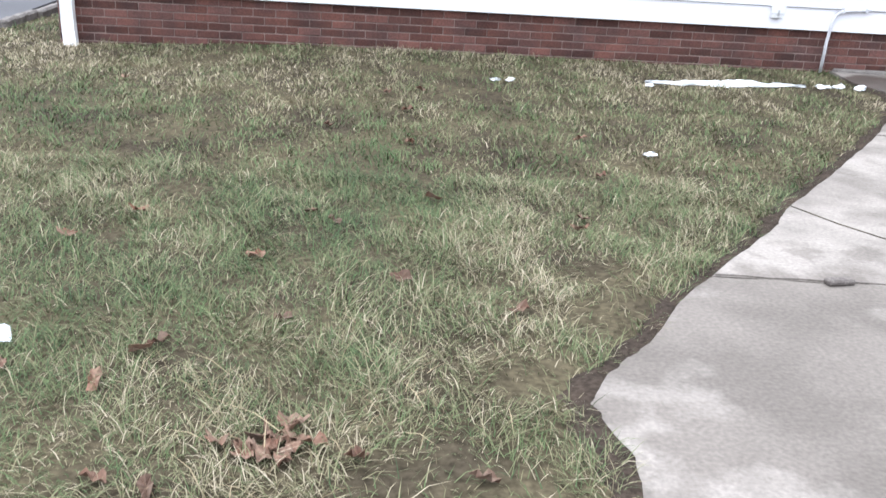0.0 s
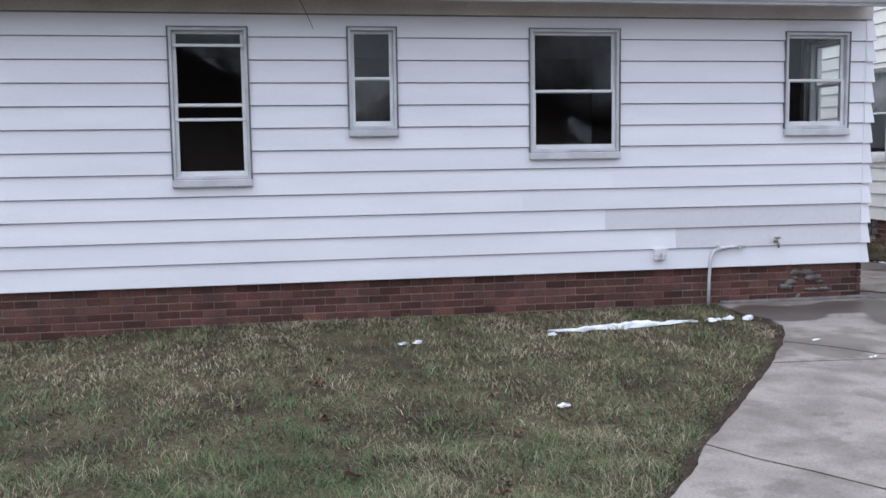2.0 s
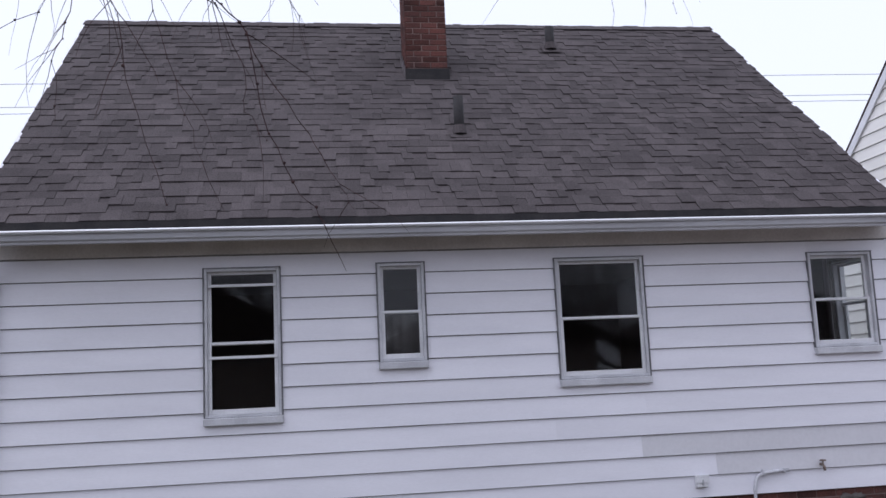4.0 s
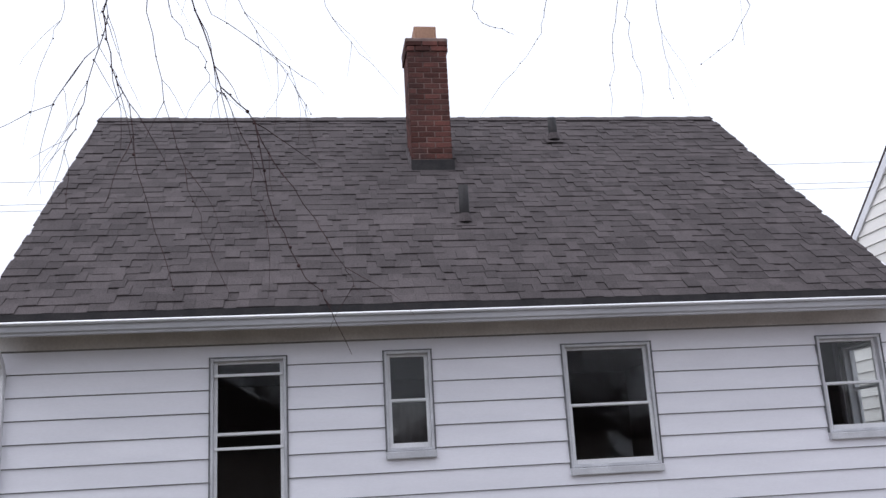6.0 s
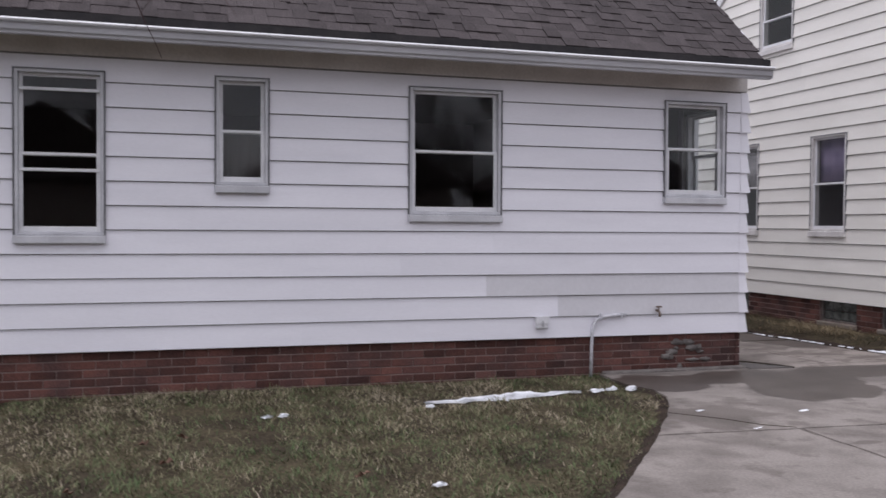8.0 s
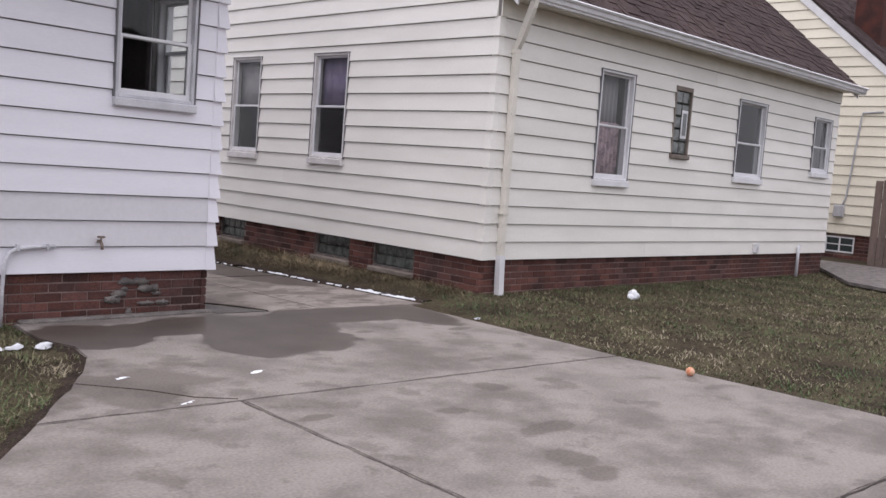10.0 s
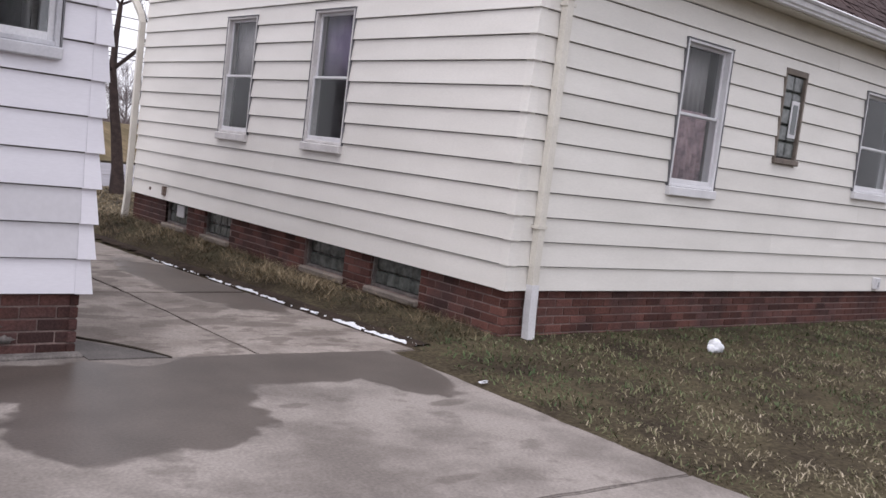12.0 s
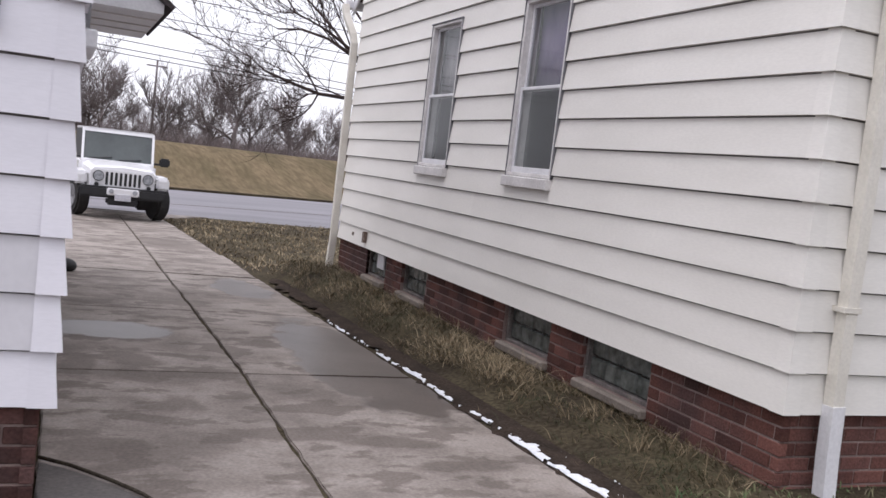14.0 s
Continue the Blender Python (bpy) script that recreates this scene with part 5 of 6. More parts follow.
    at.data.foreach_set("value", np.repeat(tint, 5).astype(np.float32))
    me.materials.append(material or BLADES)
    return tagged(put(name, me), label, "grass", kind="stuff")


blades("lawn", "patchy winter lawn, green and straw, with bare soil", -3.0, 4.0, 0.9, 4.2, 6600, 0.055, 0.0029, 1, straw=0.03, lean=1.05)
blades("lawn", "patchy winter lawn, green and straw, with bare soil", -4.6, 4.8, 4.2, 8.1, 2100, 0.045, 0.0052, 2, straw=0.03, spread=0.14)
blades("lawn", "short winter lawn behind a cream house", 8.1, 19.0, 2.0, 7.9, 900, 0.036, 0.0078, 3, straw=0.08, spread=0.13)
blades("grass_strip", "rough straw grass along a brick base", 8.48, 9.33, 7.9, 16.2, 2600, 0.062, 0.0040, 4, straw=0.04, lean=1.2, spread=0.20, material=THATCH, clumpy=0.95, thin=lambda x, y: np.clip((x - 8.60 - 0.07 * wave_noise(x, y, 31, 6.0)) * 9, 0.02, 1))
blades("lawn", "dry front lawn by the street", 8.2, 18.0, 15.4, 29.5, 170, 0.06, 0.016, 5, straw=0.34, spread=0.12, material=THATCH, thin=lambda x, y: (across_road(x, y) < -0.4) * 1.0)
blades("lawn", "sparse grass beside an asphalt drive", -3.4, -2.7, 8.0, 12.0, 900, 0.05, 0.009, 6, straw=0.10)

blades("dry_tufts", "long flattened tufts of dead straw grass", 8.66, 9.30, 8.3, 16.0, 800, 0.13, 0.004, 8, straw=0.36, material=THATCH, lean=1.3, spread=0.12, thin=lambda x, y: (wave_noise(x, y, 21, 5.0) > 0.1) * 1.0)
blades("dry_tufts", "flattened dead straw round a muddy patch", -0.55, 0.95, 1.2, 2.7, 480, 0.085, 0.0030, 11, straw=0.02, lean=1.4, spread=0.26, material=THATCH, thin=lambda x, y: np.exp(-((x - 0.2) ** 2 + (y - 1.7) ** 2) / 0.35))
blades("lawn", "thin winter lawn with bare patches of soil", -9.0, -3.0, -6.0, 8.0, 70, 0.06, 0.016, 12, straw=0.08)
blades("lawn", "thin winter lawn with bare patches of soil", -3.0, 0.9, -6.0, 0.9, 110, 0.06, 0.014, 13, straw=0.08)
# dead leaves on the lawn
def leaf_mesh(seed):
    r = random.Random(seed)
    bm = bmesh.new()
    mid = bm.verts.new((0, 0, 0.004))
    ring = []
    for k in range(12):
        a = 2 * math.pi * k / 12
        rad = 0.030 * r.uniform(0.55, 1.25)
        ring.append(bm.verts.new((rad * math.cos(a) * 1.45, rad * math.sin(a) * 0.8, r.uniform(-0.004, 0.030))))
    for k in range(12):
        bm.faces.new((mid, ring[k], ring[(k + 1) % 12]))
    thicken(bm, 0.001)
    return mesh_of("leaf", bm, LEAF)


rng = random.Random(23)
leaf_kinds = [leaf_mesh(k) for k in range(4)]
spots = [(-0.49, 2.12), (-0.45, 2.18), (-0.23, 2.95), (-0.58, 1.93), (-0.02, 1.60), (0.03, 1.66), (-0.08, 1.58), (-0.07, 2.37), (-0.44, 1.44), (-0.30, 1.40), (1.22, 3.55), (1.18, 3.42), (0.55, 1.45), (0.35, 2.75), (0.05, 3.4), (-0.05, 3.5)]
spots += [(0.0 + rng.gauss(0, 0.10), 1.62 + rng.gauss(0, 0.07)) for k in range(14)]
spots += [(rng.uniform(-2.5, 2.6), rng.uniform(1.6, 6.5)) for k in range(20)]
for x, y in spots:
    if inside_poly(np.array([x]), np.array([y]), DRIVE_POLY)[0]:
        continue
    ob = put("dead_leaf", rng.choice(leaf_kinds), None, pose(x, y, float(ground_level(x, y)) + 0.022, rng.uniform(-25, 25), rng.uniform(-25, 25), rng.uniform(0, 360)))
    tagged(ob, "curled brown dead leaf lying on the lawn", "leaf", "leaves on the lawn")


# snow remnants
def lump(name, points, width, height, seed, label):
    """A ragged ridge of snow along points on the ground."""
    r = random.Random(seed)
    bm = bmesh.new()
    rows = []
    for i, (x, y) in enumerate(points):
        fade = math.sin(math.pi * (i + 0.35) / (len(points) - 0.3))
        w = width * (0.35 + 0.65 * fade) * r.uniform(0.6, 1.25)
        h = height * (0.3 + 0.7 * fade) * r.uniform(0.6, 1.3)
        z = float(ground_level(x, y)) + 0.02
        rows.append([bm.verts.new((x + r.uniform(-0.015, 0.015), y + w * s + r.uniform(-0.012, 0.012), z + h * c)) for s, c in ((-1, -0.4), (-0.75, 0.5), (-0.2, 1.0), (0.4, 0.85), (0.85, 0.4), (1, -0.4))])
    for a, b in zip(rows, rows[1:]):
        for k in range(5):
            bm.faces.new((a[k], a[k + 1], b[k + 1], b[k]))
    bm.faces.new(rows[0])
    bm.faces.new(rows[-1][::-1])
    return tagged(put(name, mesh_of(name, bm, SNOW, True)), label, "snow")


lump("snow_ridge", [(2.42 + 0.055 * k, 7.02 + 0.006 * k + 0.02 * math.sin(k * 0.9)) for k in range(27)], 0.030, 0.036, 1, "melting ridge of old snow on the lawn")
for k, (x, y, n) in enumerate(((3.95, 7.16, 5), (4.12, 7.2, 4), (4.30, 7.17, 4))):
    lump("snow_patch", [(x + 0.035 * i, y + 0.01 * i) for i in range(n)], 0.026, 0.028, 10 + k, "small melting patch of snow on the lawn")
for k, (x, y) in enumerate(((1.83, 4.75), (1.1, 6.72), (1.22, 6.74), (2.4, 6.9))):
    lump("snow_patch", [(x + 0.022 * i, y) for i in range(4)], 0.012, 0.02, 20 + k, "small scrap of snow in the grass")
for k, (x, y) in enumerate(((4.35, 6.15), (5.15, 5.95), (4.4, 5.5))):
    lump("snow_patch", [(x + 0.03 * i, y + 0.01 * i) for i in range(5)], 0.028, 0.005, 30 + k, "thin smear of snow on the concrete")
for k, (x, y, h) in enumerate(((8.22, 6.90, 0.010),)):
    lump("snow_lump", [(x + 0.015 * i, y) for i in range(5)], 0.012, h, 40 + k, "lump of old snow in the grass")


bm = bmesh.new()
for dx, dz, q in ((0, 0.045, 0.062), (0.055, 0.03, 0.045), (-0.05, 0.028, 0.04)):
    bmesh.ops.create_icosphere(bm, subdivisions=3, radius=q, matrix=Matrix.Translation((dx, 0, dz)))
for v in bm.verts:
    v.co *= 1 + 0.22 * noise.noise(v.co * 26)
tagged(put("snow_lump", mesh_of("snow_lump", bm, SNOW, True), None, pose(11.2, 7.15, float(ground_level(11.2, 7.15)))), "grubby lump of old snow in the grass", "snow")


def snow_line(x, y0, y1, seed):
    """A ragged thin ribbon of snow with gaps, and crumbs beside it."""
    r = random.Random(seed)
    bm = bmesh.new()
    rows, y = [], y0

    def close_run(rows):
        for a, b in zip(rows, rows[1:]):
            for k in range(3):
                bm.faces.new((a[k], a[k + 1], b[k + 1], b[k]))

    while y < y1:
        broad = 0.5 + 0.6 * math.exp(-((y - 8.75) / 0.55) ** 2) + 0.3 * (y < 11.2)
        w = broad * (0.008 + 0.006 * math.sin(y * 3.1 + 1) + 0.007 * math.sin(y * 11.0) + 0.006 * math.sin(y * 37.0) + 0.004 * math.sin(y * 91.0) + r.uniform(-0.001, 0.001))
        if w > 0.003:
            z = float(base_level(y)) + 0.008
            cx = x - 0.006 + 0.012 * math.sin(y * 5.0) + 0.006 * math.sin(y * 19.0) + 1.2 * w
            rows.append([bm.verts.new((cx - w, y, z - 0.01)), bm.verts.new((cx - w * 0.4, y, z + 0.3 * w)), bm.verts.new((cx + w * 0.6, y, z + 0.35 * w)), bm.verts.new((cx + w * 1.6, y, z - 0.004))])
        else:
            close_run(rows)
            rows = []
        if r.random() < 0.45 * broad:
            q = r.uniform(0.003, 0.010)
            bmesh.ops.create_icosphere(bm, subdivisions=1, radius=q, matrix=Matrix.Translation((x + r.uniform(0.01, 0.20) * min(1.0, broad), y, float(ground_level(x + 0.1, y)) + 0.016)))
        y += 0.010
    close_run(rows)
    return tagged(put("snow_line", mesh_of("snow_line", bm, SNOW, True)), "broken line of snow along the drive's edge", "snow", kind="stuff")


snow_line(8.42, 7.9, 12.6, 3)

# bare earth along the drive's edge
def dirt_band(points, width, seed):
    r = random.Random(seed)
    bm = bmesh.new()
    rows = []
    for x, y in points:
        z = float(ground_level(x, y))
        rows.append([bm.verts.new((x + width * s * r.uniform(0.6, 1.2), y, z + 0.004 + h * r.uniform(0.3, 1.4))) for s, h in ((-1, -0.01), (-0.66, 0.010), (-0.33, 0.014), (0, 0.010), (0.2, 0.0))])
    for a, b in zip(rows, rows[1:]):
        for k in range(4):
            bm.faces.new((a[k], a[k + 1], b[k + 1], b[k]))
    return mesh_of("dirt_band", bm, SOIL_BARE, True)


fine_edge = []
for a, b in zip(LEFT_EDGE[1:-2], LEFT_EDGE[2:-1]):
    fine_edge += rough_edge(a, b, rng, 0.01, 0.05)
tagged(put("dirt_edge", dirt_band(fine_edge, 0.11, 2)), "bare crumbled soil along the slab edge", "soil", kind="structure")
tagged(put("dirt_edge", dirt_band([(8.60, 7.9 + 0.1 * k) for k in range(75)], 0.2, 3)), "bare dark soil along the drive edge", "soil", kind="structure")

# small loose things
bm = bmesh.new()
box(bm, -0.065, 0.065, -0.024, 0.024, 0, 0.026, bevel=0.008)
for v in bm.verts:
    v.co.z += 0.006 * math.sin(v.co.x * 60)
tagged(put("brick_chip", mesh_of("brick_chip", bm, CHIP), None, pose(2.15, 2.85, 0.001, 0, 0, 12)), "dark broken brick chip lying on the concrete", "rubble")
bm = bmesh.new()
bmesh.ops.create_icosphere(bm, subdivisions=2, radius=0.034)
for v in bm.verts:
    v.co *= 1 + 0.08 * noise.noise(v.co * 30)
tagged(put("ball", mesh_of("ball", bm, BALL, True), None, pose(7.95, 4.50, 0.033)), "small scuffed orange ball on the concrete", "ball")
bm = bmesh.new()
bmesh.ops.create_grid(bm, x_segments=5, y_segments=4, size=0.045)
for v in bm.verts:
    v.co.z = 0.02 * noise.noise(v.co * 22) + 0.012
thicken(bm, 0.001)
tagged(put("paper_scrap", mesh_of("paper_scrap", bm, PAPER), None, pose(-0.97, 2.20, float(ground_level(-0.97, 2.2)) + 0.02, 8, 12, 25)), "crumpled white paper scrap on the lawn", "litter")


# ---- trees ----
def grow(bm, start, way, length, radius, depth, r, sides=5, droop=0.0, spread=0.6, kids=(2, 4), bend=0.25, shrink=0.68):
    """A limb of bent segments that forks into smaller ones."""
    segs = 4 if depth > 0 else 3
    p, d = Vector(start), Vector(way).normalized()
    rings = []
    forks = []
    for i in range(segs + 1):
        rad = radius * (1 - 0.55 * i / segs) if depth else radius * (1 - 0.8 * i / segs)
        side = d.orthogonal().normalized()
        up = d.cross(side)
        rings.append([bm.verts.new(p + side * (rad * math.cos(2 * math.pi * k / sides)) + up * (rad * math.sin(2 * math.pi * k / sides))) for k in range(sides)])
        if i >= 1:
            forks.append((p.copy(), d.copy(), rad))
        d = (d + Vector((r.uniform(-bend, bend), r.uniform(-bend, bend), r.uniform(-bend, bend) - droop))).normalized()
        p = p + d * (length / segs)
    for a, b in zip(rings, rings[1:]):
        for k in range(sides):
            bm.faces.new((a[k], a[(k + 1) % sides], b[(k + 1) % sides], b[k]))
    if depth:
        for q, e, rad in forks:
            for _ in range(r.randint(*kids) if (q, e, rad) != forks[0] or depth < 3 else 1):
                away = Vector((r.uniform(-1, 1), r.uniform(-1, 1), r.uniform(-0.5, 0.8)))
                nd = (e + away * spread).normalized()
                grow(bm, q, nd, length * shrink * r.uniform(0.6, 1.1), max(rad * 0.55, 0.009 if depth > 1 else 0.006), depth - 1, r, max(3, sides - 1), droop, spread, kids, bend, shrink)


def bare_tree(name, seed, height, girth, material, depth=4, fork=0.35, first=2, sides=5):
    r = random.Random(seed)
    bm = bmesh.new()
    p = Vector((0, 0, -0.2))
    rings, marks = [], []
    d = Vector((r.uniform(-0.05, 0.05), r.uniform(-0.05, 0.05), 1))
    for i in range(7):
        rad = girth * (1.35 if i == 0 else 1 - 0.11 * i)
        rings.append([bm.verts.new(p + Vector((rad * math.cos(k * 0.785), rad * math.sin(k * 0.785), 0))) for k in range(8)])
        if i >= first:
            marks.append((p.copy(), rad))
        d = (d + Vector((r.uniform(-0.12, 0.12), r.uniform(-0.12, 0.12), 0.1))).normalized()
        p = p + d * height * 0.55 / 6
    for a, b in zip(rings, rings[1:]):
        for k in range(8):
            bm.faces.new((a[k], a[(k + 1) % 8], b[(k + 1) % 8], b[k]))
    trunk = mesh_of("trunk", bm, material, True)
    bm = bmesh.new()
    for q, rad in marks:
        for k in range(r.randint(2, 3)):
            a = r.uniform(0, 6.28)
            grow(bm, q, (math.cos(a), math.sin(a), r.uniform(0.4, 1.3)), height * fork * r.uniform(0.7, 1.2), rad * 0.6, depth - 1, r, sides, -0.04, 0.75, (1, 3), 0.3, 0.62)
    grow(bm, p, d, height * 0.42, rad * 0.9, depth - 1, r, sides, -0.05, 0.7, (2, 3), 0.25, 0.62)
    limbs = mesh_of("limbs", bm, material)
    ob = new(name)
    put("trunk", trunk, ob)
    put("limbs", limbs, ob)
    return ob


# tree in front of the cream house
street_tree = tagged(bare_tree("bare_tree", 5, 9.0, 0.17, BARK, 4, 0.40, 4), "bare dark-barked tree on the front lawn", "tree")
street_tree.matrix_basis = pose(12.9, 25.4, float(ground_level(12.9, 25.4)), 0, 0, 40)
# far bare trees across the road
def crown_tree(seed, height, girth):
    """A leafless field tree: a short trunk, limbs that fork low, and a broad crown of fine twigs."""
    r = random.Random(seed)
    bm = bmesh.new()
    p, d = Vector((0, 0, -0.2)), Vector((r.uniform(-0.08, 0.08), 0, 1))
    rings, marks = [], []
    for i in range(6):
        rad = girth * (1.3 if i == 0 else 1 - 0.13 * i)
        rings.append([bm.verts.new(p + Vector((rad * math.cos(k * 1.047), rad * math.sin(k * 1.047), 0))) for k in range(6)])
        if i >= 2:
            marks.append((p.copy(), rad))
        d = (d + Vector((r.uniform(-0.15, 0.15), r.uniform(-0.15, 0.15), 0.1))).normalized()
        p = p + d * height * 0.08
    for a, b in zip(rings, rings[1:]):
        for k in range(6):
            bm.faces.new((a[k], a[(k + 1) % 6], b[(k + 1) % 6], b[k]))
    trunk = mesh_of("trunk", bm, HAZED_BARK, True)
    bm = bmesh.new()

    def fork(q, way, length, rad, depth):
        e, ring = Vector(way).normalized(), None
        for i in range(4):
            side = e.orthogonal().normalized()
            up = e.cross(side)
            now = [bm.verts.new(q + side * (rad * math.cos(k * 2.094)) + up * (rad * math.sin(k * 2.094))) for k in range(3)]
            if ring:
                for k in range(3):
                    bm.faces.new((ring[k], ring[(k + 1) % 3], now[(k + 1) % 3], now[k]))
            ring = now
            if depth and i:
                for _ in range(r.choice((1, 2, 2)) if depth > 1 else 2):
                    out = Vector((r.uniform(-1, 1), r.uniform(-1, 1), r.uniform(-0.25, 0.75)))
                    fork(q, e + out * 0.75, length * r.uniform(0.5, 0.8), max(rad * 0.6, 0.014), depth - 1)
            e = (e + Vector((r.uniform(-0.25, 0.25), r.uniform(-0.25, 0.25), r.uniform(-0.1, 0.2)))).normalized()
            q = q + e * (length / 3)
            rad = max(rad * 0.72, 0.012)

    for q, rad in marks:
        for k in range(2):
            a = r.uniform(0, 6.28)
            fork(q, (math.cos(a), math.sin(a), r.uniform(0.5, 1.2)), height * r.uniform(0.26, 0.36), rad * 0.6, 3)
    fork(p, d, height * 0.32, rad * 0.8, 3)
    limbs = mesh_of("limbs", bm, HAZED_BARK)
    ob = new("bare_tree")
    put("trunk", trunk, ob)
    put("limbs", limbs, ob)
    return ob


kinds = [tagged(crown_tree(60 + k, (8.4, 6.4, 7.4, 5.2)[k], (0.28, 0.20, 0.24, 0.26)[k]), "leafless grey-brown tree behind the slope", "tree", "trees across the road") for k in range(4)]
far = [(18.6, 78, 1.0), (13.4, 80, 1.0), (9.0, 79, 0.98), (22.6, 76, 1.05), (17.4, 83, 0.95), (8.0, 84, 1.1), (20.4, 82, 0.9), (26.4, 80, 0.75), (4.6, 82, 0.95), (30.0, 82, 0.8), (0, 84, 0.9), (34, 80, 0.85), (39, 84, 0.9), (46, 88, 0.95), (54, 96, 1.0), (16.2, 94, 0.7), (24.5, 96, 0.7), (20.5, 104, 0.75), (11.5, 98, 0.7), (28.5, 100, 0.75), (35, 104, 0.8), (7, 100, 0.75), (15, 110, 0.7), (32, 92, 0.6)]
rng = random.Random(77)
for k, (x, y, s) in enumerate(far):
    m = pose(x, y, float(ground_level(x, y)) - 0.1, 0, 0, rng.uniform(0, 360))
    if k < 4:
        kinds[k].matrix_basis = m
        kinds[k].scale = (s, s, s)
    else:
        ob = copy_thing(kinds[k * 3 % 4], m)
        ob.scale = (s, s, s)


def thicket(seed, n):
    """Low brushwood far behind the slope: many thin, leaning stems in clumps."""
    r = np.random.RandomState(seed)
    x, y = r.uniform(-40, 95, n), r.uniform(72, 125, n)
    h = (r.uniform(0.3, 1.4, n) + ease(y, 86, 100) * r.uniform(0.5, 2.4, n)) * (1 + 0.6 * wave_noise(x, y, 3, 0.5)) + 0.1
    z = ground_level(x, y) - 0.1
    dx, dy = r.normal(0, 0.5, n) * h, r.normal(0, 0.5, n) * h
    w = r.uniform(0.012, 0.04, n)
    v = np.empty((n, 3, 3))
    v[:, 0] = np.stack([x - w, y, z], -1)
    v[:, 1] = np.stack([x + w, y + w, z], -1)
    v[:, 2] = np.stack([x + dx, y + dy, z + h], -1)
    me = bpy.data.meshes.new("thicket")
    me.from_pydata(v.reshape(-1, 3).tolist(), [], np.arange(3 * n).reshape(-1, 3).tolist())
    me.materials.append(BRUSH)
    return tagged(put("thicket", me), "grey-brown leafless brush beyond the slope", "brush", kind="stuff")


thicket(5, 40000)

# tree behind the camera, whose twigs hang into the view over the lawn
hanging = tagged(new("hanging_tree"), "bare tree with long drooping twigs over the lawn", "tree")
tube("trunk", [(-3.0, -3.2, -0.2), (-2.95, -3.15, 1.2), (-2.8, -3.0, 2.8), (-2.5, -2.6, 4.2)], 0.24, BARK, hanging, 10, 0.6)
bm = bmesh.new()


def rod(bm, points, r0, r1, sides=5):
    rings = []
    n = len(points)
    for i, p in enumerate(points):
        p = Vector(p)
        d = (Vector(points[min(i + 1, n - 1)]) - Vector(points[max(i - 1, 0)])).normalized()
        s = d.orthogonal().normalized()
        u = d.cross(s)
        rad = r0 + (r1 - r0) * i / (n - 1)
        rings.append([bm.verts.new(p + s * (rad * math.cos(6.283 * k / sides)) + u * (rad * math.sin(6.283 * k / sides))) for k in range(sides)])
    for a, b in zip(rings, rings[1:]):
        for k in range(sides):
            bm.faces.new((a[k], a[(k + 1) % sides], b[(k + 1) % sides], b[k]))
    bm.faces.new(rings[-1])


def twig(bm, points, r, rng, sprigs=1.0):
    """A drooping twig through points, with buds and side sprigs."""
    fine = []
    for a, b in zip(points, points[1:]):
        a, b = Vector(a), Vector(b)
        for k in range(4):
            fine.append(a.lerp(b, k / 4) + Vector((rng.uniform(-1, 1), rng.uniform(-1, 1), rng.uniform(-1, 1))) * 0.012)
    fine.append(Vector(points[-1]))
    rod(bm, fine, r, r * 0.35, 4)
    for i in range(2, len(fine)):
        d = (fine[i] - fine[i - 1]).normalized()
        if rng.random() < 0.55 * sprigs * (0.3 if fine[i].z < 3.1 else 1.0):
            side = Vector((rng.uniform(-1, 1), rng.uniform(-0.6, 0.6), rng.uniform(-0.6, 0.2)))
            q, e, out = fine[i], (d * 0.8 + side * 0.9).normalized(), [fine[i]]
            for _ in range(rng.randint(3, 6)):
                e = (e + Vector((rng.uniform(-0.2, 0.2), rng.uniform(-0.2, 0.2), -0.10))).normalized()
                q = q + e * rng.uniform(0.05, 0.10)
                out.append(q)
            rod(bm, out, r * 0.55, r * 0.22, 3)
        if rng.random() < 0.5:
            bmesh.ops.create_icosphere(bm, subdivisions=1, radius=r * rng.uniform(1.2, 1.9), matrix=Matrix.Translation(fine[i] + Vector((rng.uniform(-1, 1), 0, rng.uniform(-1, 1))) * r))


rng = random.Random(31)
